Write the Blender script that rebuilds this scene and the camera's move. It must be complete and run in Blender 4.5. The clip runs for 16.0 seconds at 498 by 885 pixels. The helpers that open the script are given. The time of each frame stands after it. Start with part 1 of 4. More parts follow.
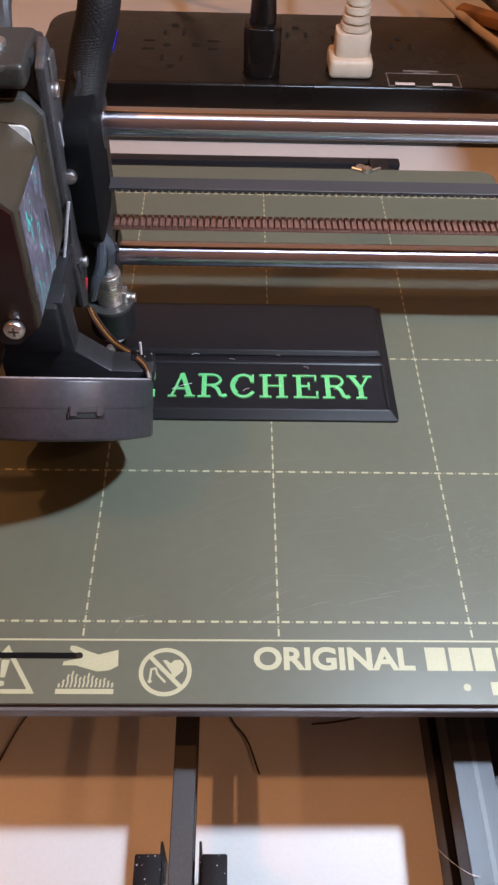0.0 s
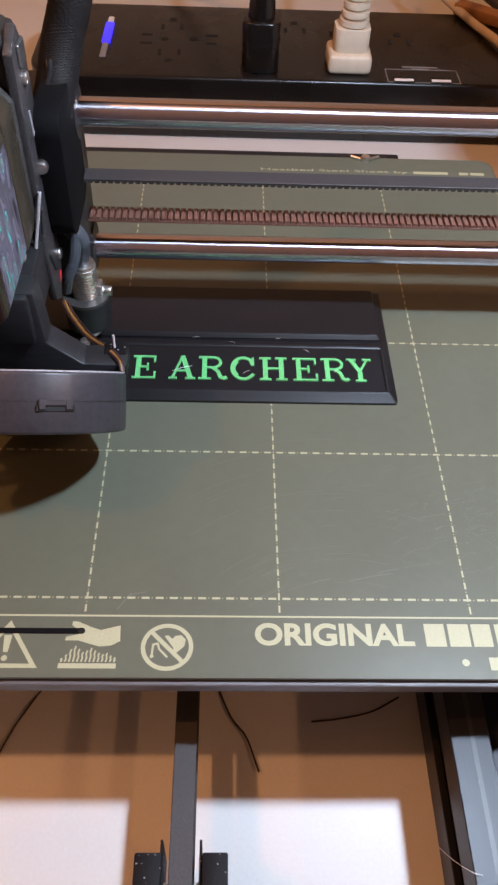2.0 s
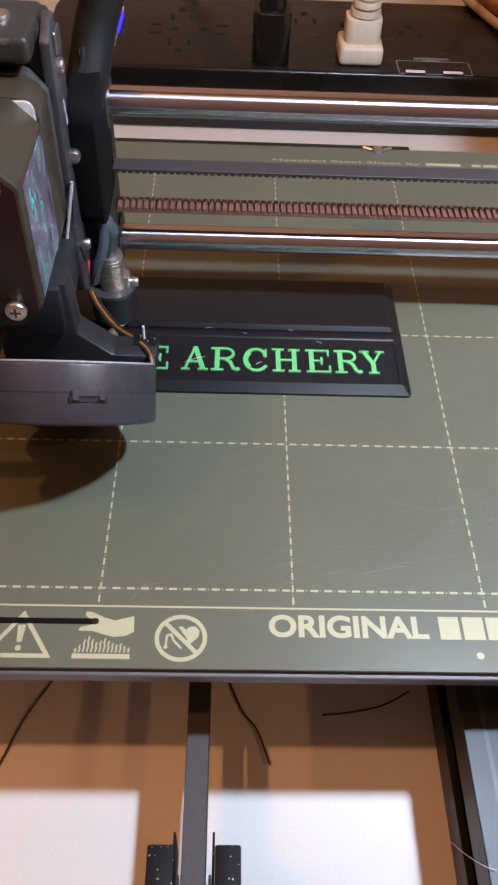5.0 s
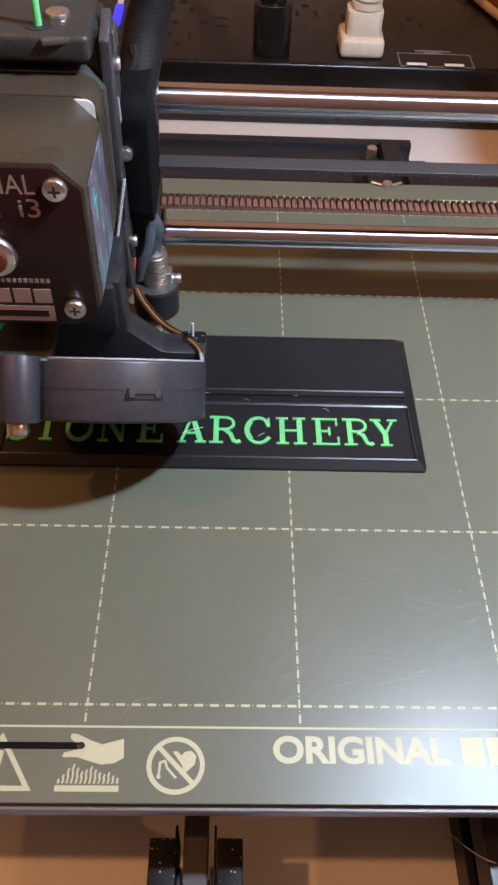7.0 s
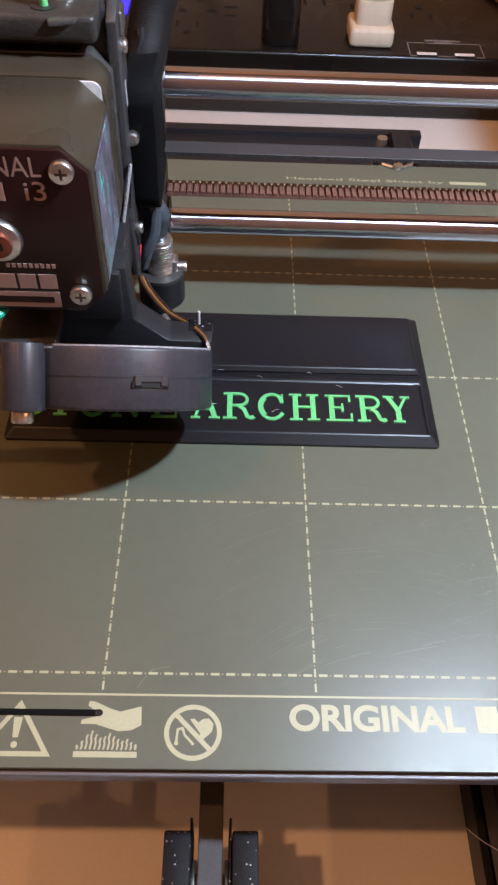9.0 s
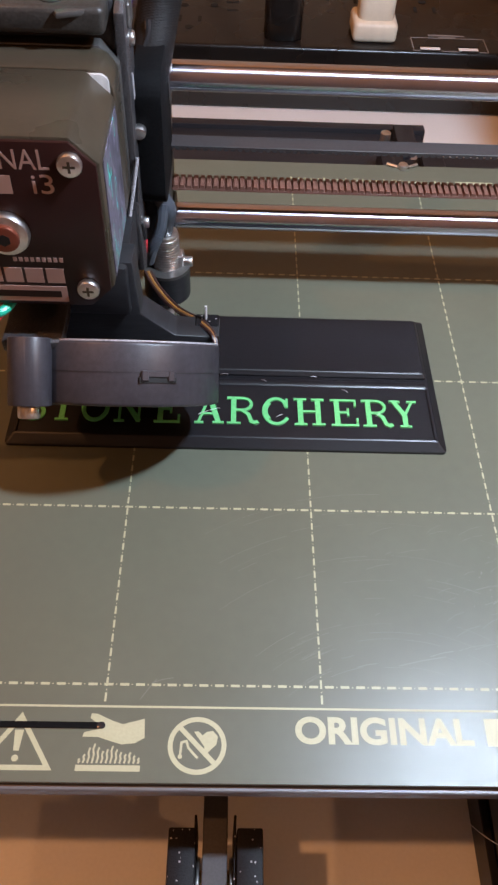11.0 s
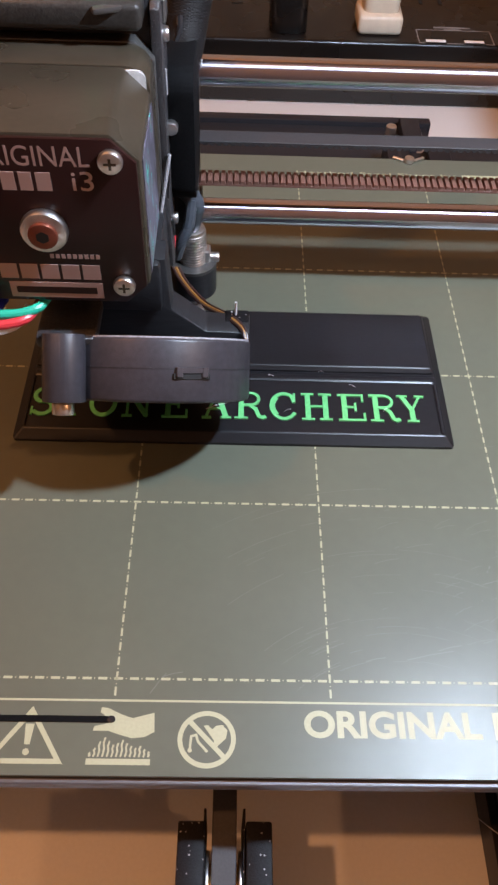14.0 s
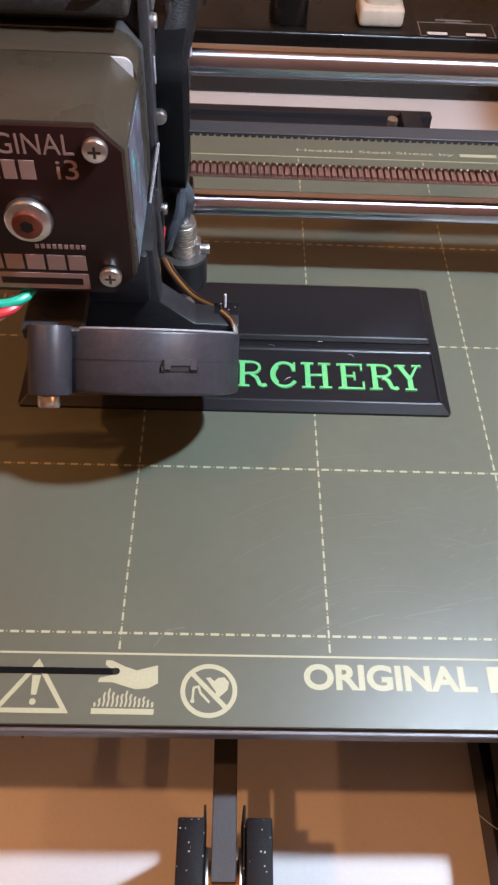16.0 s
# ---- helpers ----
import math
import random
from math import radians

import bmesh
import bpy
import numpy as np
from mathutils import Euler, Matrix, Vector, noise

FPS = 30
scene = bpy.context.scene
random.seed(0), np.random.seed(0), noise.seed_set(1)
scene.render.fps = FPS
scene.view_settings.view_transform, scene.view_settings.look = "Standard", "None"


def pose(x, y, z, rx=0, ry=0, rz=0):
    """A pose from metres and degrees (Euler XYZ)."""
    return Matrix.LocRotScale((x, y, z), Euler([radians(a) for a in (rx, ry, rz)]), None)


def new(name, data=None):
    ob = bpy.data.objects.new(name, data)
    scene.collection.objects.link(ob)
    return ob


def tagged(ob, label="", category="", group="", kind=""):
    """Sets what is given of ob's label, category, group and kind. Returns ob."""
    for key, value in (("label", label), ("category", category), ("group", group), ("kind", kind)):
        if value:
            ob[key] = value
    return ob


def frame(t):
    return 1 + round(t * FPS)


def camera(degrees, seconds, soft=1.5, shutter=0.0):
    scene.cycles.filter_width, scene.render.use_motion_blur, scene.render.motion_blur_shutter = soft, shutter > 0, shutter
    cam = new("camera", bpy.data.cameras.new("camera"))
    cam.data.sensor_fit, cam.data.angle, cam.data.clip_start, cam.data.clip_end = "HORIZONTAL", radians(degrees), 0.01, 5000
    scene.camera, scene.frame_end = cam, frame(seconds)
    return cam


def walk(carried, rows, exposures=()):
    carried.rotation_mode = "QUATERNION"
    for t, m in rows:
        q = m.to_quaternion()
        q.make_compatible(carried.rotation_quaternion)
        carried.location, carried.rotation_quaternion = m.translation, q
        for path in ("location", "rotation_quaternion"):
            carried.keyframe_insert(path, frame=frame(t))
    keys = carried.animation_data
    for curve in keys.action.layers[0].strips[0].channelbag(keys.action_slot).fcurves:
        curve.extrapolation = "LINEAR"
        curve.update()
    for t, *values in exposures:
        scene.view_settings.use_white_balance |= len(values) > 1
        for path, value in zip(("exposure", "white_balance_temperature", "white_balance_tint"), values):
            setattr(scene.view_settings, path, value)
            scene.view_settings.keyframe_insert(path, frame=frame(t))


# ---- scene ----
# Lengths in the tables below are millimetres; z counts from the print bed's surface, which lies 64 mm above the table.
BED_Z = 64.0
FOV = 34.55

cam = camera(FOV, 16.0, soft=2.5)
PATH = [
    (0, -13.0, -100.5, 187.9, -2.06, 40.79, 2.16),
    (0.5, -14.2, -101.2, 188.2, -2.53, 40.76, 2.69),
    (1, -14.1, -101.4, 188.2, -2.51, 40.79, 2.60),
    (1.5, -14.5, -100.7, 187.4, -2.73, 40.68, 2.75),
    (2, -15.1, -99.9, 185.6, -2.79, 40.71, 2.91),
    (2.5, -15.6, -99.8, 186.0, -2.73, 40.61, 2.97),
    (3, -16.2, -99.9, 185.5, -2.79, 40.39, 3.16),
    (3.5, -17.1, -99.6, 184.9, -2.84, 40.44, 3.24),
    (6, -18.6, -99.4, 184.4, -2.47, 40.06, 3.10),
    (6.5, -18.7, -99.6, 184.7, -2.49, 39.96, 3.08),
    (7, -18.4, -99.1, 185.4, -2.50, 39.70, 3.00),
    (7.5, -19.6, -99.2, 184.9, -2.44, 39.62, 2.98),
    (8, -20.3, -99.3, 184.2, -2.31, 39.54, 2.86),
    (8.5, -21.5, -98.9, 183.3, -2.48, 39.42, 3.11),
    (11, -23.2, -98.2, 181.3, -2.42, 39.13, 3.15),
    (11.5, -24.0, -97.7, 182.5, -2.58, 39.01, 3.29),
    (12, -23.4, -97.8, 182.9, -2.34, 38.85, 2.96),
    (12.5, -23.7, -97.6, 182.7, -2.27, 38.77, 2.95),
    (13, -24.9, -97.5, 182.1, -2.34, 38.65, 3.11),
    (13.5, -25.2, -97.7, 181.1, -2.16, 38.66, 3.01),
    (14, -24.5, -98.0, 181.8, -2.10, 38.65, 2.81),
    (14.5, -24.5, -97.1, 181.3, -2.42, 38.40, 3.13),
    (15, -24.9, -97.0, 181.1, -2.43, 38.30, 3.15),
    (15.5, -25.8, -97.3, 180.7, -2.44, 38.35, 3.21),
    (16, -25.7, -97.0, 180.1, -2.53, 38.30, 3.37),
]


def stand(x, y, z, yaw, tilt, roll):
    return pose(x / 1000, y / 1000, (z + BED_Z) / 1000, 0, 0, yaw) @ pose(0, 0, 0, tilt) @ pose(0, 0, 0, 0, 0, roll)


walk(cam, [(r[0], stand(*r[1:])) for r in PATH], exposures=[(0, 0.07), (3, 0.07), (5.8, 0.08), (6.5, 0.08), (7, 0.15), (11, 0.15), (14, 0.17), (15, 0.19), (16, 0.22)])

# ---- light: a small cool lamp close above the bed, a warm ceiling lamp, a warm standing lamp, a dim room ----
world = bpy.data.worlds.new("room_air")
scene.world = world
world.use_nodes = True
world.node_tree.nodes["Background"].inputs[0].default_value = (0.90, 0.80, 1.0, 1)
world.node_tree.nodes["Background"].inputs[1].default_value = 0.008


def lamp(name, place, watts, colour, radius):
    data = bpy.data.lights.new(name, "POINT")
    data.energy, data.color, data.shadow_soft_size = watts, colour, radius
    ob = new(name, data)
    ob.location = place
    return ob


lamp("desk_lamp_light", (0.118, 0.026, 0.364), 7.5, (0.66, 0.80, 1.0), 0.010)
lamp("ceiling_light", (-1.03, -0.18, 1.96), 53, (1.0, 0.43, 0.17), 0.035)
lamp("standing_light", (1.16, -0.53, 1.17), 11, (1.0, 0.46, 0.20), 0.03)

# ---- materials ----


def material(name, colour, rough=0.5, metal=0.0, grain=(0, 0), wear=(0, 0), bump=(0, 0), spec=0.5, rough_var=0.0, stretch=(1, 1, 1), glow=None, fleck=None):
    """grain, wear: (patches per metre, strength) of fine and coarse colour change; bump: (per metre, depth in m)."""
    mat = bpy.data.materials.new(name)
    mat.use_nodes = True
    nodes, links = mat.node_tree.nodes, mat.node_tree.links
    shader = nodes["Principled BSDF"]
    shader.inputs["Base Color"].default_value = (*colour, 1)
    shader.inputs["Roughness"].default_value = rough
    shader.inputs["Metallic"].default_value = metal
    shader.inputs["Specular IOR Level"].default_value = spec
    place = nodes.new("ShaderNodeTexCoord")
    space = nodes.new("ShaderNodeMapping")
    space.inputs["Scale"].default_value = stretch
    links.new(place.outputs["Object"], space.inputs["Vector"])

    def field(scale, detail=3.0):
        tex = nodes.new("ShaderNodeTexNoise")
        tex.inputs["Scale"].default_value, tex.inputs["Detail"].default_value = scale, detail
        links.new(space.outputs["Vector"], tex.inputs["Vector"])
        return tex.outputs["Fac"]

    last = None
    for scale, strength in (grain, wear):
        if not strength:
            continue
        span = nodes.new("ShaderNodeMapRange")
        span.inputs["From Min"].default_value, span.inputs["From Max"].default_value = 0.25, 0.75
        span.inputs["To Min"].default_value, span.inputs["To Max"].default_value = 1 - strength, 1 + strength
        links.new(field(scale), span.inputs["Value"])
        mul = nodes.new("ShaderNodeVectorMath")
        mul.operation = "SCALE"
        if last is None:
            mul.inputs[0].default_value = colour
        else:
            links.new(last, mul.inputs[0])
        links.new(span.outputs["Result"], mul.inputs["Scale"])
        last = mul.outputs["Vector"]
    if last is not None:
        links.new(last, shader.inputs["Base Color"])
    if fleck:
        cells = nodes.new("ShaderNodeTexVoronoi")
        cells.inputs["Scale"].default_value = fleck[0]
        links.new(space.outputs["Vector"], cells.inputs["Vector"])
        near, pick, spots = (nodes.new("ShaderNodeMath") for _ in range(3))
        near.operation, pick.operation, spots.operation = "LESS_THAN", "GREATER_THAN", "MULTIPLY"
        near.inputs[1].default_value, pick.inputs[1].default_value = 0.23, fleck[1]
        links.new(cells.outputs["Distance"], near.inputs[0])
        links.new(cells.outputs["Color"], pick.inputs[0])
        links.new(near.outputs["Value"], spots.inputs[0])
        links.new(pick.outputs["Value"], spots.inputs[1])
        mix = nodes.new("ShaderNodeMix")
        mix.data_type = "RGBA"
        links.new(spots.outputs["Value"], mix.inputs["Factor"])
        if last is not None:
            links.new(last, mix.inputs["A"])
        else:
            mix.inputs["A"].default_value = (*colour, 1)
        mix.inputs["B"].default_value = (*fleck[2], 1)
        links.new(mix.outputs["Result"], shader.inputs["Base Color"])
    if rough_var:
        span = nodes.new("ShaderNodeMapRange")
        span.inputs["From Min"].default_value, span.inputs["From Max"].default_value = 0.3, 0.7
        span.inputs["To Min"].default_value, span.inputs["To Max"].default_value = max(0.02, rough - rough_var), rough + rough_var
        links.new(field(wear[0] or 60.0), span.inputs["Value"])
        links.new(span.outputs["Result"], shader.inputs["Roughness"])
    if bump[1]:
        rel = nodes.new("ShaderNodeBump")
        rel.inputs["Distance"].default_value = bump[1]
        rel.inputs["Strength"].default_value = 1.0
        links.new(field(bump[0]), rel.inputs["Height"])
        links.new(rel.outputs["Normal"], shader.inputs["Normal"])
    if glow:
        shader.inputs["Emission Color"].default_value = (*glow[0], 1)
        shader.inputs["Emission Strength"].default_value = glow[1]
    return mat


def along_axis(mat):
    """Ground steel: gloss drawn out along the rod's axis (x)."""
    nodes, links = mat.node_tree.nodes, mat.node_tree.links
    way = nodes.new("ShaderNodeTangent")
    way.direction_type, way.axis = "RADIAL", "X"
    shader = nodes["Principled BSDF"]
    shader.inputs["Roughness"].default_value = 0.22
    shader.inputs["Anisotropic"].default_value = 0.93
    shader.inputs["Anisotropic Rotation"].default_value = 0.25
    links.new(way.outputs["Tangent"], shader.inputs["Tangent"])


M_TABLE = material("white_laminate", (0.68, 0.67, 0.66), 0.45, grain=(900, 0.03), wear=(14, 0.04), bump=(1500, 0.00002))
# Side walls stay out of view: beige toned down to cut bounced light.
M_SIDE = material("dimmed_beige_wall", (0.28, 0.25, 0.21), 0.8, grain=(120, 0.04), wear=(5, 0.06), bump=(400, 0.0004))
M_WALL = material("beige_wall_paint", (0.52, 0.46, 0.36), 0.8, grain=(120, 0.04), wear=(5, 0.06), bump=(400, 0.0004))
# Unseen south wall; its cool tint is put in for the rods' reflections.
M_PALE = material("cool_bounce_wall", (0.34, 0.35, 0.41), 0.8, grain=(120, 0.04), wear=(5, 0.06))
M_BARE = material("bare_light_metal", (0.52, 0.51, 0.50), 0.45, 0.2, grain=(900, 0.15))
# The ceiling is never seen; its dark cool tone holds back warm bounce.
M_CEIL = material("dimmed_ceiling", (0.20, 0.21, 0.25), 0.85, wear=(4, 0.03))
M_FLOOR = material("brown_floor", (0.20, 0.13, 0.08), 0.5, grain=(60, 0.15), wear=(6, 0.15))
M_SHEET = material("satin_grey_green_coating", (0.108, 0.114, 0.082), 0.34, grain=(300, 0.03), wear=(22, 0.07))


def worn_sheet(mat):
    """Fine scratches and cloudy wear, as changes of gloss."""
    nodes, links = mat.node_tree.nodes, mat.node_tree.links
    shader = nodes["Principled BSDF"]
    place = nodes.new("ShaderNodeTexCoord")
    fields = []
    for turn, scale, stretch in ((20, 2200, 0.14), (-14, 3000, 0.2), (60, 60, 0.7)):
        bent = nodes.new("ShaderNodeTexNoise")
        bent.inputs["Scale"].default_value = 30
        shift = nodes.new("ShaderNodeVectorMath")
        shift.operation = "MULTIPLY_ADD"
        shift.inputs[1].default_value = (0.006, 0.006, 0)
        links.new(place.outputs["Object"], bent.inputs["Vector"])
        links.new(bent.outputs["Color"], shift.inputs[0])
        links.new(place.outputs["Object"], shift.inputs[2])
        space = nodes.new("ShaderNodeMapping")
        space.inputs["Rotation"].default_value = (0, 0, radians(-turn))
        space.inputs["Scale"].default_value = (stretch, 1, 1)
        tex = nodes.new("ShaderNodeTexNoise")
        tex.inputs["Scale"].default_value, tex.inputs["Detail"].default_value = scale, 4
        links.new(shift.outputs["Vector"], space.inputs["Vector"])
        links.new(space.outputs["Vector"], tex.inputs["Vector"])
        fields.append(tex.outputs["Fac"])
    total = fields[0]
    for f in fields[1:]:
        add = nodes.new("ShaderNodeMath")
        add.operation = "ADD"
        links.new(total, add.inputs[0])
        links.new(f, add.inputs[1])
        total = add.outputs["Value"]
    span = nodes.new("ShaderNodeMapRange")
    span.inputs["From Min"].default_value, span.inputs["From Max"].default_value = 1.2, 1.8
    span.inputs["To Min"].default_value, span.inputs["To Max"].default_value = 0.32, 0.43
    links.new(total, span.inputs["Value"])
    links.new(span.outputs["Result"], shader.inputs["Roughness"])


worn_sheet(M_SHEET)
M_INK = material("cream_print", (0.41, 0.40, 0.255), 0.5, grain=(1500, 0.06))
M_EDGE = material("bare_steel_edge", (0.15, 0.145, 0.15), 0.5, 0.5, wear=(80, 0.1))
M_PCB = material("heater_board_black", (0.02, 0.02, 0.022), 0.4)
M_ROD = material("polished_steel_rod", (0.64, 0.63, 0.72), 0.085, 1.0, wear=(300, 0.04), stretch=(0.1, 1, 1))
along_axis(M_ROD)
M_COVER = material("brown_black_smooth_plastic", (0.028, 0.025, 0.022), 0.40, grain=(1400, 0.4), wear=(90, 0.35), bump=(1800, 0.00009))
M_BLOCK = material("matt_black_plastic", (0.004, 0.004, 0.0045), 0.75, spec=0.1, grain=(1500, 0.4), bump=(1800, 0.00005))
M_BELT = material("black_rubber_belt", (0.035, 0.032, 0.034), 0.55, grain=(1800, 0.2))
M_TOOTH = material("brown_nylon_belt_teeth", (0.145, 0.066, 0.048), 0.6, grain=(1500, 0.25))
# pale tone: worn blower rim, and highlights painted on the body's edges
M_RIB = material("pale_edge_wear_and_glint", (0.34, 0.33, 0.35), 0.35, grain=(2500, 0.6))
M_GLOSS = material("shiny_black_plastic", (0.02, 0.02, 0.022), 0.14, bump=(900, 0.00005))
M_PLASTIC = material("black_printed_plastic", (0.017, 0.017, 0.019), 0.40, spec=0.45, grain=(900, 0.3), bump=(2500, 0.00006), stretch=(0.15, 0.15, 1))
M_SPARK = material("black_glitter_plastic", (0.007, 0.006, 0.007), 0.55, spec=0.18, grain=(2500, 0.6), bump=(2600, 0.00009), fleck=(1000, 0.66, (0.36, 0.34, 0.34)))
M_ROUGH = material("rough_sparkling_black_plastic", (0.036, 0.034, 0.036), 0.33, spec=0.6, grain=(3000, 0.8), bump=(3200, 0.00016), fleck=(2200, 0.80, (0.22, 0.21, 0.22)))
M_FAN = material("grey_black_fan_plastic", (0.037, 0.034, 0.040), 0.38, grain=(700, 0.2), wear=(60, 0.2), bump=(3000, 0.00004), fleck=(700, 0.93, (0.22, 0.21, 0.22)))
M_PRINT = material("glossy_black_print", (0.008, 0.008, 0.010), 0.36, spec=0.45, grain=(1500, 0.25), wear=(60, 0.2), bump=(2200, 0.000015), stretch=(0.3, 1.0, 1.0))
M_GREEN = material("bright_green_filament", (0.14, 0.53, 0.19), 0.4, grain=(1200, 0.15), bump=(2500, 0.00004))
M_MOTOR = material("dark_motor_metal", (0.060, 0.048, 0.033), 0.30, 0.35, grain=(600, 0.08), wear=(50, 0.15), rough_var=0.06)
M_CAP = material("motor_end_metal", (0.13, 0.125, 0.12), 0.38, 0.7, grain=(800, 0.1), wear=(70, 0.12))
M_LABEL = material("maroon_black_label", (0.020, 0.0062, 0.0052), 0.34, spec=0.28, wear=(80, 0.12))
M_LABELINK = material("pinkish_label_print", (0.42, 0.28, 0.25), 0.5)
M_SCREW = material("steel_screw", (0.78, 0.75, 0.73), 0.33, 1.0, wear=(600, 0.15))
M_SHAFT = material("red_brown_shaft", (0.22, 0.06, 0.035), 0.3, 0.6, wear=(400, 0.2))
M_BRASS = material("brass", (0.72, 0.42, 0.14), 0.3, 1.0)
M_STRIP = material("black_glossy_strip_plastic", (0.008, 0.0066, 0.006), 0.27, grain=(900, 0.1), wear=(25, 0.1), rough_var=0.05)
M_HOLE = material("socket_hole_black", (0.004, 0.004, 0.004), 0.7)
M_PLUG = material("cream_plug_plastic", (0.66, 0.57, 0.45), 0.45, grain=(300, 0.05), wear=(60, 0.06))
M_CORD = material("cream_cord", (0.58, 0.46, 0.32), 0.5, wear=(60, 0.08))
M_USB = material("white_port_tongue", (0.75, 0.75, 0.75), 0.4)
M_GREYINK = material("grey_fine_print", (0.22, 0.21, 0.21), 0.5)
M_EXTR = material("black_anodised_aluminium", (0.013, 0.013, 0.017), 0.42, 0.25, grain=(500, 0.1), stretch=(1, 0.05, 1))
M_PLATE = material("black_powder_coat", (0.014, 0.014, 0.018), 0.45, bump=(2500, 0.00004))
M_SLEEVE = material("black_braided_sleeve", (0.007, 0.006, 0.006), 0.55, spec=0.25, grain=(4500, 0.9), bump=(4200, 0.00012))
M_WIRE_Y = material("yellow_wire", (0.30, 0.13, 0.03), 0.4)
M_WIRE_R = material("red_wire", (0.62, 0.04, 0.05), 0.35)
M_WIRE_G = material("teal_wire", (0.02, 0.42, 0.27), 0.35)
M_WIRE_B = material("blue_wire", (0.03, 0.04, 0.45), 0.35)
M_WIRE_W = material("white_wire", (0.75, 0.74, 0.78), 0.35)
M_WIRE_K = material("dark_brown_wire", (0.035, 0.012, 0.010), 0.4)
M_TUBE = material("grey_blue_cable_jacket", (0.055, 0.065, 0.080), 0.35, grain=(500, 0.2))
M_BLUE = material("blue_lit_switch", (0.02, 0.02, 0.5), 0.3, glow=((0.05, 0.03, 1.0), 1.2))
M_WOOD = material("orange_brown_wood", (0.36, 0.17, 0.06), 0.45, grain=(120, 0.2), wear=(12, 0.1), stretch=(0.2, 1, 1))


def hologram():
    """A foil sticker: metal whose tint runs through the rainbow in streaks."""
    mat = bpy.data.materials.new("hologram_foil")
    mat.use_nodes = True
    nodes, links = mat.node_tree.nodes, mat.node_tree.links
    shader = nodes["Principled BSDF"]
    place = nodes.new("ShaderNodeTexCoord")
    space = nodes.new("ShaderNodeMapping")
    space.inputs["Rotation"].default_value = (radians(14), 0, 0)
    space.inputs["Scale"].default_value = (1, 1, 0.34)
    links.new(place.outputs["Object"], space.inputs["Vector"])
    tints = nodes.new("ShaderNodeTexNoise")
    tints.inputs["Scale"].default_value, tints.inputs["Detail"].default_value = 300, 1
    links.new(space.outputs["Vector"], tints.inputs["Vector"])
    ramp = nodes.new("ShaderNodeValToRGB")
    stops = ((0.30, (0.05, 0.05, 0.06)), (0.42, (0.20, 0.18, 0.26)), (0.50, (0.12, 0.12, 0.13)), (0.55, (0.36, 0.32, 0.44)), (0.625, (0.05, 0.07, 0.10)), (0.635, (0.10, 0.95, 0.62)), (0.66, (0.25, 0.65, 0.85)), (0.675, (0.12, 0.10, 0.12)), (0.75, (0.7, 0.6, 0.5)))
    ramp.color_ramp.elements[0].position, ramp.color_ramp.elements[1].position = stops[0][0], stops[-1][0]
    ramp.color_ramp.elements[0].color, ramp.color_ramp.elements[1].color = (*stops[0][1], 1), (*stops[-1][1], 1)
    for at, rgb in stops[1:-1]:
        ramp.color_ramp.elements.new(at).color = (*rgb, 1)
    links.new(tints.outputs["Fac"], ramp.inputs["Fac"])
    links.new(ramp.outputs["Color"], shader.inputs["Base Color"])
    shader.inputs["Roughness"].default_value, shader.inputs["Metallic"].default_value = 0.28, 0.45
    return mat


M_HOLO = hologram()

# ---- mesh helpers (millimetres, place of the whole scene) ----
BASE = {}
SET = {}
REAR = Matrix.Translation((-1.5, -7.7, 14.4)) @ Matrix.Scale(0.922, 4)  # the strip, its plugs and the cords, set to size on the table


def thing(name, x, y, z, label, category, group="", kind="", to=None):
    ob = new(name)
    ob.empty_display_size = 0.01
    if to:
        x, y, z = to @ Vector((x, y, z))
        SET[ob] = to
    ob.location = (x / 1000, y / 1000, (z + BED_Z) / 1000)
    BASE[ob] = Vector((x, y, z))
    return tagged(ob, label, category, group, kind)


def part(name, bm, mat, parent=None, label="", smooth=0.6):
    base = BASE[parent] if parent else Vector((0, 0, -BED_Z))
    if parent in SET:
        turned(bm, SET[parent])
    for v in bm.verts:
        v.co = (v.co - base) / 1000
    bmesh.ops.recalc_face_normals(bm, faces=bm.faces)
    me = bpy.data.meshes.new(name)
    bm.to_mesh(me)
    bm.free()
    me.materials.append(mat)
    if smooth:
        me.shade_smooth()
        me.set_sharp_from_angle(angle=smooth)
    ob = new(name, me)
    ob.parent = parent
    if label:
        ob["label"] = label
    BASE[ob] = base
    if parent in SET:
        SET[ob] = SET[parent]
    return ob


def bevel(bm, width, segments=2, edges=None):
    if width > 0:
        bmesh.ops.bevel(bm, geom=list(edges or bm.edges), offset=width, segments=segments, affect="EDGES", profile=0.5, clamp_overlap=True)
    return bm


def box(x0, x1, y0, y1, z0, z1, r=0.0, segments=2, bm=None):
    own = bmesh.new()
    bmesh.ops.create_cube(own, size=1)
    for v in own.verts:
        v.co = Vector(((x0 + x1) / 2 + v.co.x * (x1 - x0), (y0 + y1) / 2 + v.co.y * (y1 - y0), (z0 + z1) / 2 + v.co.z * (z1 - z0)))
    bevel(own, r, segments)
    return merge(bm, own) if bm else own


def merge(bm, *others):
    for o in others:
        me = bpy.data.meshes.new("tmp")
        o.to_mesh(me)
        o.free()
        bm.from_mesh(me)
        bpy.data.meshes.remove(me)
    return bm


def turned(bm, m):
    bmesh.ops.transform(bm, matrix=m, verts=bm.verts)
    return bm


def place(x, y, z, rx=0, ry=0, rz=0):
    return Matrix.LocRotScale((x, y, z), Euler([radians(a) for a in (rx, ry, rz)]), None)


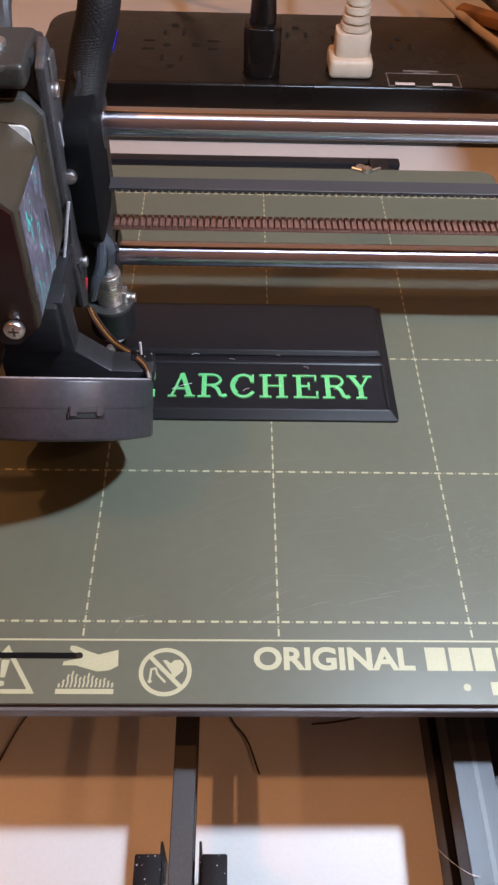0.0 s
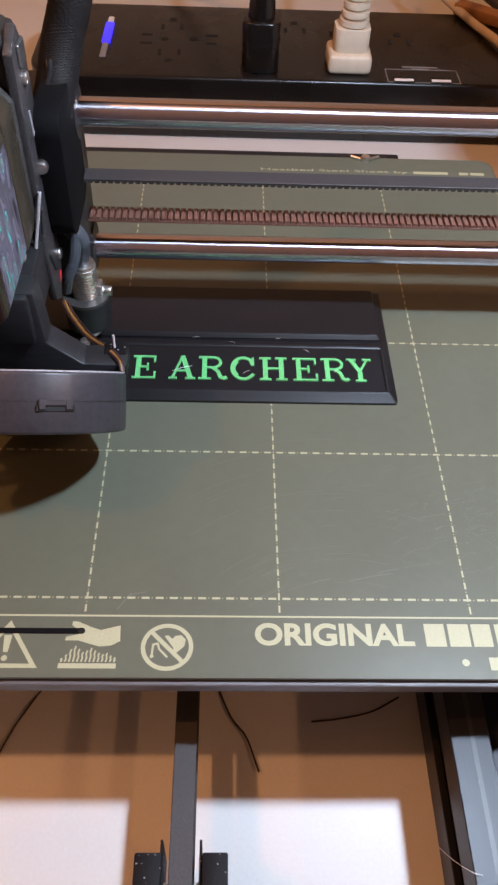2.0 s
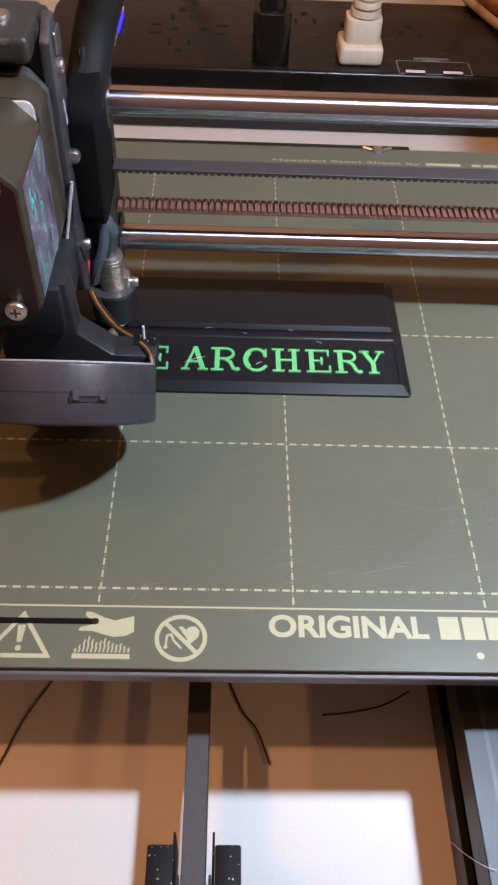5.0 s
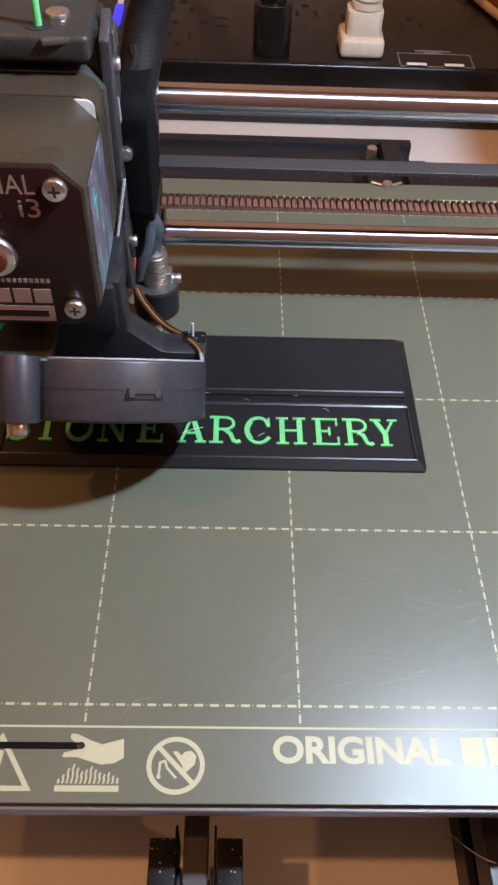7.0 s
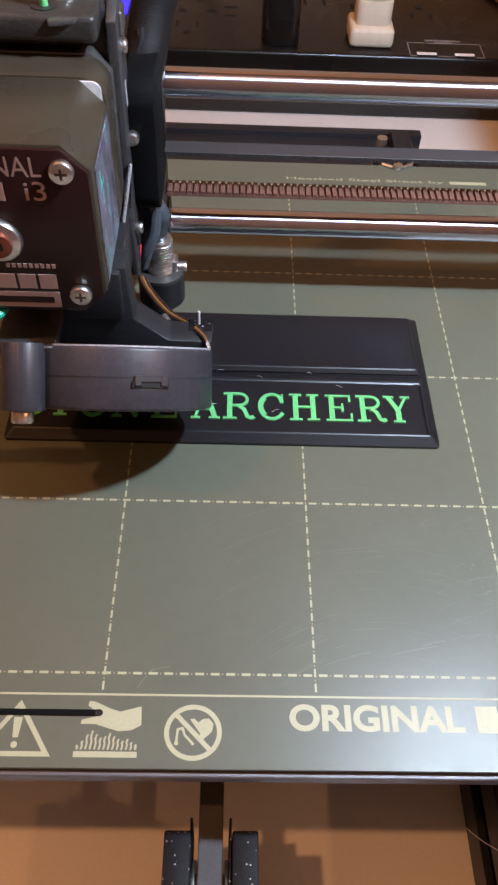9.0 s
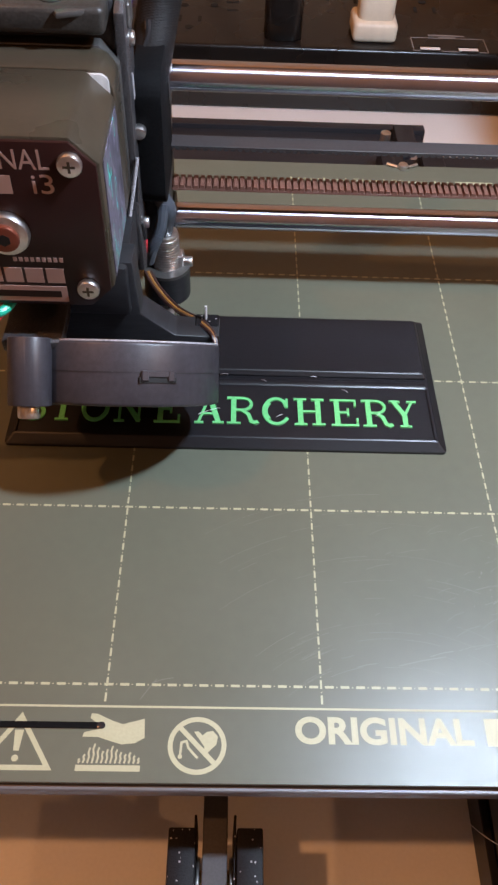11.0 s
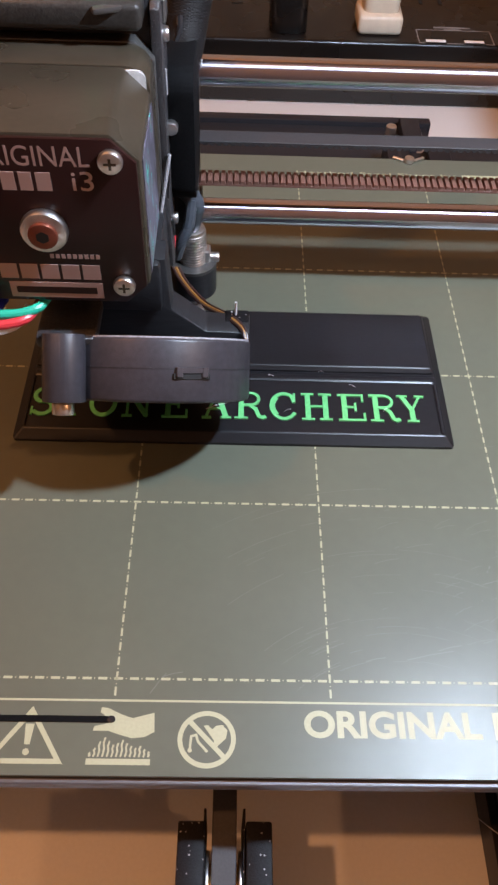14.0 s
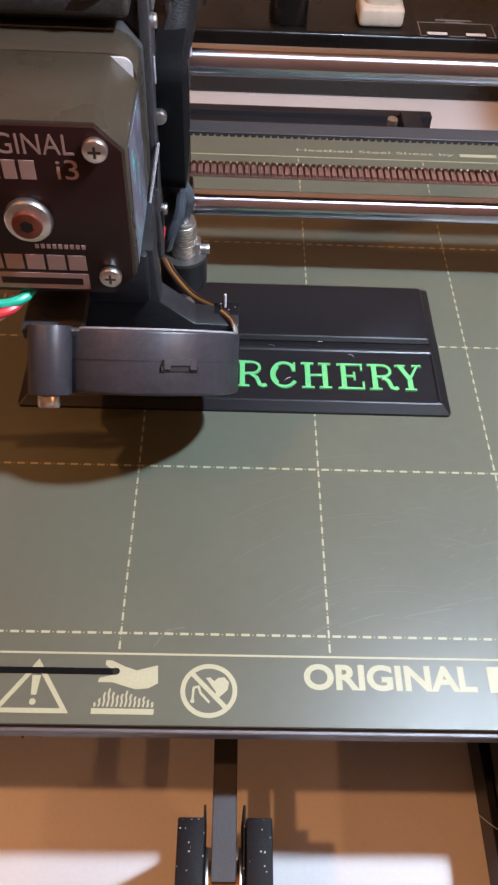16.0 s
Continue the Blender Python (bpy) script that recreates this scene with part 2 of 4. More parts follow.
def prism(points, depth, r=0.0, segments=2):
    """A flat outline in x, y, raised from z = 0 to depth."""
    bm = bmesh.new()
    low = bm.faces.new([bm.verts.new((x, y, 0)) for x, y in points])
    top = bmesh.ops.extrude_face_region(bm, geom=[low])
    bmesh.ops.translate(bm, vec=(0, 0, depth), verts=[g for g in top["geom"] if isinstance(g, bmesh.types.BMVert)])
    bmesh.ops.recalc_face_normals(bm, faces=bm.faces)
    return bevel(bm, r, segments)


def tube(p, q, r, sides=20, r2=None, edge=0.0):
    p, q = Vector(p), Vector(q)
    bm = bmesh.new()
    bmesh.ops.create_cone(bm, cap_ends=True, segments=sides, radius1=r, radius2=r if r2 is None else r2, depth=(q - p).length)
    if edge:
        bevel(bm, edge, 2, [e for e in bm.edges if len(e.link_faces) == 2 and e.calc_face_angle(0) > 0.9])
    turn = (q - p).to_track_quat("Z", "Y").to_matrix().to_4x4()
    return turned(bm, Matrix.Translation((p + q) / 2) @ turn)


def ring(inner, outer, z0, z1, sides=32):
    bm = bmesh.new()
    loops = []
    for r, z in ((inner, z0), (outer, z0), (outer, z1), (inner, z1)):
        loops.append([bm.verts.new((r * math.cos(2 * math.pi * i / sides), r * math.sin(2 * math.pi * i / sides), z)) for i in range(sides)])
    for k in range(4):
        a, b = loops[k], loops[(k + 1) % 4]
        for i in range(sides):
            bm.faces.new((a[i], a[(i + 1) % sides], b[(i + 1) % sides], b[i]))
    return bm


def smooth_line(points, steps=8):
    """Points along a Catmull-Rom line."""
    pts = [Vector(p) for p in points]
    pts = [2 * pts[0] - pts[1], *pts, 2 * pts[-1] - pts[-2]]
    out = []
    for a, b, c, d in zip(pts, pts[1:], pts[2:], pts[3:]):
        for i in range(steps):
            t = i / steps
            out.append(0.5 * (2 * b + (c - a) * t + (2 * a - 5 * b + 4 * c - d) * t * t + (3 * b - a - 3 * c + d) * t ** 3))
    return out + [pts[-2]]


def cable(points, r, sides=10, steps=8, ripple=None):
    """A round cable along a smooth line; ripple(i, k) scales the radius."""
    line = smooth_line(points, steps)
    bm = bmesh.new()
    loops = []
    up = Vector((0.31, 0.22, 0.9)).normalized()
    for i, p in enumerate(line):
        way = (line[min(i + 1, len(line) - 1)] - line[max(i - 1, 0)]).normalized()
        u = way.cross(up).normalized()
        w = way.cross(u)
        loops.append([bm.verts.new(p + r * (ripple(i, k) if ripple else 1) * (math.cos(2 * math.pi * k / sides) * u + math.sin(2 * math.pi * k / sides) * w)) for k in range(sides)])
    for a, b in zip(loops, loops[1:]):
        for k in range(sides):
            bm.faces.new((a[k], a[(k + 1) % sides], b[(k + 1) % sides], b[k]))
    bm.faces.new(loops[0])
    bm.faces.new(loops[-1])
    return bm


def ribbon(points, width, z0, z1, closed=False):
    """A flat stroke of some width along points in x, y."""
    bm = bmesh.new()
    pts = [Vector((p[0], p[1], 0)) for p in points]
    n = len(pts)
    rails = []
    for i, p in enumerate(pts):
        a = pts[i - 1] if i or closed else None
        b = pts[(i + 1) % n] if i < n - 1 or closed else None
        ways = [w.normalized() for w in ((p - a) if a is not None else None, (b - p) if b is not None else None) if w is not None and w.length > 1e-9]
        way = sum(ways, Vector()).normalized()
        side = Vector((-way.y, way.x, 0))
        grow = 1 / max(0.5, side.dot(Vector((-ways[0].y, ways[0].x, 0))))
        off = side * width / 2 * grow
        rails.append([bm.verts.new((q.x, q.y, z)) for q, z in ((p + off, z0), (p - off, z0), (p - off, z1), (p + off, z1))])
    for i in range(n if closed else n - 1):
        a, b = rails[i], rails[(i + 1) % n]
        for k in range(4):
            bm.faces.new((a[k], a[(k + 1) % 4], b[(k + 1) % 4], b[k]))
    if not closed:
        bm.faces.new(rails[0])
        bm.faces.new(rails[-1])
    return bm


def arc(cx, cy, rx, ry, a0, a1, steps=14):
    return [(cx + rx * math.cos(radians(a0 + (a1 - a0) * i / steps)), cy + ry * math.sin(radians(a0 + (a1 - a0) * i / steps))) for i in range(steps + 1)]


def lettering(words, height, width, thick, bold=0.0):
    """Words in the built-in font as a mesh, lower left at 0, scaled to a cap height and a length."""
    data = bpy.data.curves.new("words", "FONT")
    data.body, data.extrude, data.offset, data.resolution_u = words, 0.01, bold, 6
    ob = bpy.data.objects.new("words", data)
    scene.collection.objects.link(ob)
    bpy.context.view_layer.update()
    me = bpy.data.meshes.new_from_object(ob.evaluated_get(bpy.context.evaluated_depsgraph_get()))
    bpy.data.objects.remove(ob)
    bm = bmesh.new()
    bm.from_mesh(me)
    bpy.data.meshes.remove(me)
    xs = [v.co.x for v in bm.verts]
    ys = [v.co.y for v in bm.verts]
    zs = [v.co.z for v in bm.verts]
    for v in bm.verts:
        v.co = Vector(((v.co.x - min(xs)) / (max(xs) - min(xs)) * width, (v.co.y - min(ys)) / (max(ys) - min(ys)) * height, thick if v.co.z > (min(zs) + max(zs)) / 2 else 0))
    return bm


# ---- room and table ----


def room():
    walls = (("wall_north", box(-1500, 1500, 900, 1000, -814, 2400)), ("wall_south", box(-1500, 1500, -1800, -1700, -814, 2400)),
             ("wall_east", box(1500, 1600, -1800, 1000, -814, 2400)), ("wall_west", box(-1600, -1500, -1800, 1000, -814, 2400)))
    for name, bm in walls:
        mat, label = {"wall_south": (M_PALE, "plain unseen room wall, tinted blue-grey to cool the rod reflections"), "wall_north": (M_WALL, "plain beige painted room wall")}.get(name, (M_SIDE, "plain unseen side wall, beige toned down to cut bounced light"))
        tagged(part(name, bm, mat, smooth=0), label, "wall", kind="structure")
    tagged(part("floor", box(-1600, 1600, -1800, 1000, -914, -814), M_FLOOR, smooth=0), "brown room floor under the table", "floor", kind="structure")
    tagged(part("ceiling", box(-1600, 1600, -1800, 1000, 2400, 2500), M_CEIL, smooth=0), "plain unseen ceiling, darkened and cooled to cut warm bounce", "ceiling", kind="structure")
    table = thing("table", 0, 250, -64, "white laminate work table under the printer", "table")
    part("tabletop", box(-800, 800, -160, 700, -92, -64, 3), M_TABLE, table)
    for x in (-770, 770):
        for y in (-130, 670):
            part("leg", box(x - 25, x + 25, y - 25, y + 25, -814, -92, 2), M_PLATE, table)


room()

# ---- printer frame: rods, belts, base ----
ZU, ZL = 55.4, 41.5


def belt_run(z, y0, y1):
    """A belt's flat back from x = -260 to 200."""
    return box(-260, 200, y0, y1, z, z + 0.75, 0.1, 1)


def belt_teeth(z, up, y0, y1):
    verts, faces = [], []
    for i in range(225):
        x = -255 + 2 * i
        base, tip = (z, z + 0.95) if up else (z, z - 0.6)
        k = len(verts)
        for y in (y0 + 0.05, y1 - 0.05):
            verts += [(x - 0.82, y, base), (x - 0.60, y, tip), (x + 0.60, y, tip), (x + 0.82, y, base)]
        faces += [(k, k + 1, k + 2, k + 3), (k + 7, k + 6, k + 5, k + 4), (k, k + 4, k + 5, k + 1), (k + 1, k + 5, k + 6, k + 2), (k + 2, k + 6, k + 7, k + 3), (k, k + 3, k + 7, k + 4)]
    me = bpy.data.meshes.new("teeth")
    me.from_pydata(verts, [], faces)
    bm = bmesh.new()
    bm.from_mesh(me)
    bpy.data.meshes.remove(me)
    return bm


def profile_outline():
    """A 30 mm square with a T-slot in each side, in x and z from its corner."""
    side = [(0, 0), (10.6, 0), (10.6, 2.2), (7.2, 2.2), (10.4, 7.6), (19.6, 7.6), (22.8, 2.2), (19.4, 2.2), (19.4, 0)]
    pts = []
    for k in range(4):
        a = radians(90 * k)
        pts += [(15 + math.cos(a) * (x - 15) - math.sin(a) * (y - 15), 15 + math.sin(a) * (x - 15) + math.cos(a) * (y - 15)) for x, y in side]
    return pts


def printer_frame():
    fr = thing("printer_frame", 0, 118, -64, "printer base frame with steel rods, belts and black aluminium", "printer")
    part("top_rod", tube((-270, 118, 74), (215, 118, 74), 4, 40), M_ROD, fr, "polished chromed steel rod")
    part("lower_rod", tube((-270, 118, 29), (215, 118, 29), 4, 40), M_ROD, fr, "polished chromed steel rod")
    upper = part("upper_belt", belt_run(ZU, 112.6, 118.6), M_BELT, fr, "black toothed rubber belt")
    part("tooth_strip", belt_teeth(ZU, False, 112.6, 118.6), M_BELT, upper, smooth=0)
    lower = part("lower_belt", belt_run(ZL, 112.6, 118.6), M_TOOTH, fr, "belt with brown nylon teeth upward")
    part("tooth_strip", belt_teeth(ZL + 0.75, True, 112.6, 118.6), M_TOOTH, lower, smooth=0)
    # slotted 30 mm base profiles on rubber feet
    for x0, y1 in ((46.6, 258), (-176.6, 330)):
        outline = profile_outline()
        bm = turned(prism(outline, y1 + 110, 0.25, 1), Matrix(((1, 0, 0, x0), (0, 0, 1, -110), (0, 1, 0, -56), (0, 0, 0, 1))))
        rail = part("base_profile", bm, M_EXTR, fr, "black aluminium slotted profile", smooth=0.3)
        part("profile_groove", box(x0 + 5.3, x0 + 6.5, -109.8, y1 - 0.2, -26.6, -25.95, 0, 1), M_PCB, rail)
        for y in (-95, 235):
            part("rubber_foot", tube((x0 + 15, y, -64), (x0 + 15, y, -56), 9, 20, r2=8), M_BELT, fr)
    # y belt and its front idler
    part("bed_belt", box(-27.1, -21.1, -62, 200, -31.2, -30.0, 0.2, 1), M_BELT, fr, "flat black rubber belt")
    part("bed_belt", box(-27.1, -21.1, -62, 200, -45.2, -44.0, 0.2, 1), M_BELT, fr, "flat black rubber belt")
    idler = part("belt_idler", box(-35.3, -28.8, -78, -48.6, -52, -26.7, 0.5, 2), M_SPARK, fr, "black glittery printed idler block")
    part("idler_cheek", box(-18.9, -12.6, -78, -48.6, -52, -26.7, 0.5, 2), M_SPARK, idler)
    part("idler_foot", box(-34.4, -12.6, -78, -70, -64, -50, 0.5, 2), M_SPARK, idler)
    for x in (-28.9, -19.3):
        part("idler_fin", box(x - 0.3, x + 0.3, -70, -45.4, -50, -28.2, 0.15, 1), M_SPARK, idler)
    for x in (-28.1, -20.1):
        part("washer", tube((x - 0.35, -62, -38), (x + 0.35, -62, -38), 9, 32, edge=0.15), M_SCREW, idler, "bright steel washer")
    part("idler_pulley", tube((-27.7, -62, -38), (-20.5, -62, -38), 6.2, 32), M_BRASS, idler, "brass-coloured pulley")
    part("frame_upright", box(118, 158, 150, 156, -64, 290, 0.8, 2), M_PLATE, fr, "black coated upright of the frame")
    # rear plate behind the bed
    plate = part("rear_plate", box(-165, 77, 294, 300, -64, -38.6, 0.6, 2), M_PLATE, fr, "black coated rear cross plate")
    part("rear_shelf", box(-160, 75, 262, 294, -45, -41, 0.6, 2), M_PLATE, plate)
    part("screw", tube((53, 277, -41), (53, 277, -30.5), 2.7, 20, edge=0.5), M_SCREW, plate, "steel screw")
    part("rod_clamp", box(59, 69, 268, 292, -41, -34, 1, 2), M_PLATE, plate)
    part("corner_bracket", box(77.3, 160, 262, 281, -64, -45, 1, 2), M_PLATE, fr, "black coated corner bracket")
    part("smooth_rod", tube((67, 5, -40), (67, 290, -40), 4, 24), M_ROD, fr, "polished chromed steel rod")
    part("smooth_rod", tube((-113, 5, -40), (-113, 290, -40), 4, 24), M_ROD, fr, "polished chromed steel rod")
    return fr, upper, lower


FRAME, UPPER_BELT, LOWER_BELT = printer_frame()

# ---- print bed ----
X0, X1, Y0, Y1 = -152.0, 102.0, -22.0, 221.7


def rounded(x0, x1, y0, y1, r, steps=6):
    pts = []
    for cx, cy, a in ((x1 - r, y1 - r, 0), (x0 + r, y1 - r, 90), (x0 + r, y0 + r, 180), (x1 - r, y0 + r, 270)):
        pts += arc(cx, cy, r, r, a, a + 90, steps)
    return pts


def grid_lines():
    """Dash-dot lines every 50 mm, a little proud of the coating."""
    bm = bmesh.new()
    verts, faces = [], []

    def dash(x0, x1, y0, y1):
        k = len(verts)
        verts.extend([(x0, y0, 0.0), (x1, y0, 0.0), (x1, y1, 0.0), (x0, y1, 0.0), (x0, y0, 0.025), (x1, y0, 0.025), (x1, y1, 0.025), (x0, y1, 0.025)])
        faces.extend([(k + 4, k + 5, k + 6, k + 7), (k, k + 1, k + 5, k + 4), (k + 1, k + 2, k + 6, k + 5), (k + 2, k + 3, k + 7, k + 6), (k + 3, k, k + 4, k + 7)])

    w, step = 0.25, 3.68
    for x in (-150, -100, -50, 0, 50, 100):
        for i in range(57):
            a = -4.1 + step * i
            dash(x - w, x + w, a, a + 2.1)
            dash(x - 0.13, x + 0.13, a + 2.7, a + 2.95)
    w = 0.31
    for y in (0, 50, 100, 150, 200):
        for i in range(68):
            a = -150.0 + step * i
            dash(a, a + 2.1, y - w, y + w)
            dash(a + 2.7, a + 2.95, y - 0.15, y + 0.15)
    me = bpy.data.meshes.new("dashes")
    me.from_pydata(verts, [], faces)
    bm.from_mesh(me)
    bpy.data.meshes.remove(me)
    return bm


INK = 0.03


def heat_icon():
    """A palm over rising heat lines on a bar."""
    palm = [(-54.1, -12.2), (-53.9, -11.2), (-49.7, -10.2), (-52.8, -8.0), (-52.7, -6.9), (-51.3, -7.0), (-47.9, -8.5), (-45.4, -9.3), (-40.6, -8.0), (-40.3, -12.3), (-42.4, -13.5), (-45.3, -13.8), (-48.5, -12.9), (-50.7, -12.2)]
    bm = prism(palm, INK)
    merge(bm, prism([(-54.9, -19.6), (-40.8, -19.6), (-40.8, -18.3), (-54.9, -18.3)], INK))
    heights = (0.9, 1.9, 3.3, 4.2, 3.4, 2.6, 3.0, 3.7, 3.0, 2.4, 2.0, 2.4, 1.7, 1.2)
    for i, h in enumerate(heights):
        x = -54.4 + i
        merge(bm, ribbon([(x, -17.9), (x + 0.25, -17.9 + h * 0.4), (x + 0.05, -17.9 + h * 0.7), (x + 0.3, -17.9 + h)], 0.42, 0, INK))
    return bm


def warning_icon():
    bm = ribbon([(-76.3, -19.0), (-68.2, -19.0), (-60.9, -19.0), (-68.3, -7.8)], 1.15, 0, INK, closed=True)
    merge(bm, prism([(-68.9, -15.4), (-67.7, -15.4), (-67.3, -10.8), (-69.3, -10.8)], INK))
    return merge(bm, prism(arc(-68.3, -17.0, 0.75, 0.75, 0, 345, 14), INK))


def pacemaker_icon():
    bm = ribbon(arc(-28.5, -13.8, 6.0, 5.8, 0, 351, 40), 1.1, 0, INK, closed=True)
    heart = [(-27.0, -16.2), (-24.2, -13.6), (-23.9, -11.8), (-25.0, -10.6), (-26.5, -10.8), (-27.3, -11.6), (-28.3, -10.7), (-29.3, -10.8), (-26.9, -14.1)]
    merge(bm, prism(heart, INK))
    merge(bm, ribbon([(-32.4, -9.9), (-24.6, -17.7)], 1.1, 0, INK + 0.004))
    merge(bm, ribbon([(-32.2, -16.0), (-32.0, -13.2), (-30.9, -12.9), (-30.4, -14.4), (-28.3, -16.6)], 0.55, 0, INK + 0.002))
    return merge(bm, prism(arc(-32.2, -16.3, 0.5, 0.5, 0, 330, 10), INK))


def print_bed():
    bed = thing("print_bed", 0, 100, 0, "grey-green steel print bed with cream grid printing", "print bed")
    sheet = part("steel_sheet", turned(prism(rounded(X0, X1, Y0, Y1, 6), 0.9, 0.12, 1), place(0, 0, -0.9)), M_SHEET, bed, "satin grey-green coated spring steel sheet")
    part("sheet_edge", turned(prism(rounded(X0 - 0.15, X1 + 0.15, Y0 - 0.15, Y1 + 0.15, 6), 0.6, 0.1, 1), place(0, 0, -1.6)), M_PCB, sheet)
    part("heater_board", turned(prism(rounded(X0, X1, Y0 - 1.2, Y1 - 2, 4), 3.4, 0.3, 1), place(0, 0, -5.1)), M_EDGE, bed, "grey metal edge of the heater board")
    part("bed_carriage", box(-120, 70, 20, 190, -22, -16, 1, 1), M_PLATE, bed)
    for x in (-110, -25, 60):
        for y in (35, 175):
            part("standoff", tube((x, y, -16), (x, y, -5), 4, 14), M_SCREW, bed)
    for x in (-113, 67):
        for y in (50, 160):
            part("bearing", tube((x, y - 12, -40), (x, y + 12, -40), 7.5, 20), M_SCREW, bed)
            part("bearing_holder", box(x - 9, x + 9, y - 8, y + 8, -33, -22, 0.5, 1), M_PLATE, bed)
    lines = part("printed_grid", grid_lines(), M_INK, sheet, smooth=0)
    tagged(lines, kind="stuff")
    part("border_line", box(-150, 100, -5.5, -5.0, 0, INK), M_INK, sheet, smooth=0)
    part("border_line", box(-150, 100, 205.2, 205.7, 0, INK), M_INK, sheet, smooth=0)
    part("warning_sign", warning_icon(), M_INK, sheet, "cream warning triangle")
    part("hot_surface_sign", heat_icon(), M_INK, sheet, "cream hot surface sign")
    part("pacemaker_sign", pacemaker_icon(), M_INK, sheet, "cream crossed-out pacemaker sign")
    part("word", turned(lettering("ORIGINAL", 6.3, 40.6, INK, 0.034), place(-6.5, -13.3, 0)), M_INK, sheet)
    for i, w in enumerate((5.2, 5.4, 5.0, 5.0, 5.4)):
        part("brand_bar", box(37.0 + 6.1 * i, 37.0 + 6.1 * i + w, -13.3, -7.0, 0, INK, 0), M_INK, sheet, smooth=0)
    part("print_dot", prism(arc(46.2, -17.6, 0.95, 0.95, 0, 345, 18), INK), M_INK, sheet)
    for x, w in ((52.2, 3.2), (57, 9), (68, 14)):
        part("brand_bar", box(x, x + w, -19.6, -16.2, 0, INK), M_INK, sheet, smooth=0)
    part("word", turned(lettering("Heatbed Steel Sheet by", 2.3, 64, INK), place(-0.5, 209.0, 0)), M_INK, sheet)
    for x, w in ((66.0, 15), (86, 4), (91, 6)):
        part("brand_bar", box(x, x + w, 209.2, 211.2, 0, INK), M_INK, sheet, smooth=0)
    clip = part("bed_clip", tube((45.8, 219.5, 0), (45.8, 219.5, 2.2), 2.0, 18, edge=0.5), M_SCREW, bed, "bright steel screw with two prongs")
    for s in (-1, 1):
        part("prong", turned(box(2.4, 7.2, -0.6, 0.6, 0, 0.9, 0.2, 1), place(45.8, 218.6, 0.2, 0, 0, 90 - s * 62)), M_SCREW, clip)
    # fine scratches where prints were pried off
    rnd = random.Random(4)
    scr = bmesh.new()
    for i in range(70):
        x, y = rnd.gauss(48, 16), rnd.gauss(26, 13)
        a, l = radians(rnd.uniform(8, 38)), rnd.uniform(1.5, 8)
        pts = [(x, y), (x + l * 0.5 * math.cos(a), y + l * 0.5 * math.sin(a) + 0.1), (x + l * math.cos(a), y + l * math.sin(a) * 0.8)]
        merge(scr, ribbon(pts, 0.09, 0.0, 0.006))
    for x, y, l, a in ((19, 5.5, 12, 12), (27, 8, 6, 14), (-42, -3.5, 6, 55), (-39.5, 0.5, 5, 15), (9, 5, 5, 12)):
        a = radians(a)
        merge(scr, ribbon([(x, y), (x + l / 2 * math.cos(a), y + l / 2 * math.sin(a) + 0.2), (x + l * math.cos(a), y + l * math.sin(a))], 0.22, 0.0, 0.008))
    for i in range(90):
        r, a = rnd.uniform(26, 88), rnd.uniform(15, 120)
        x, y = 18 + r * math.cos(radians(a)), -32 + r * math.sin(radians(a))
        if 3 < y < 62 and -20 < x < 90:
            merge(scr, ribbon(arc(18, -32, r, r, a, a + rnd.uniform(3, 16), 5), rnd.uniform(0.04, 0.10), 0.0, 0.004))
    for i in range(110):
        x, y, r = rnd.gauss(54, 7), rnd.gauss(27, 7), rnd.uniform(0.08, 0.25)
        merge(scr, prism([(x - r, y - r), (x + r, y - r * 0.6), (x + r * 0.7, y + r), (x - r * 0.6, y + r * 0.8)], 0.005))
    tagged(part("scratch_patch", scr, M_GREYSCR, sheet, smooth=0), kind="stuff")
    return bed


M_GREYSCR = material("scratched_coating", (0.19, 0.197, 0.172), 0.22)
BED = print_bed()

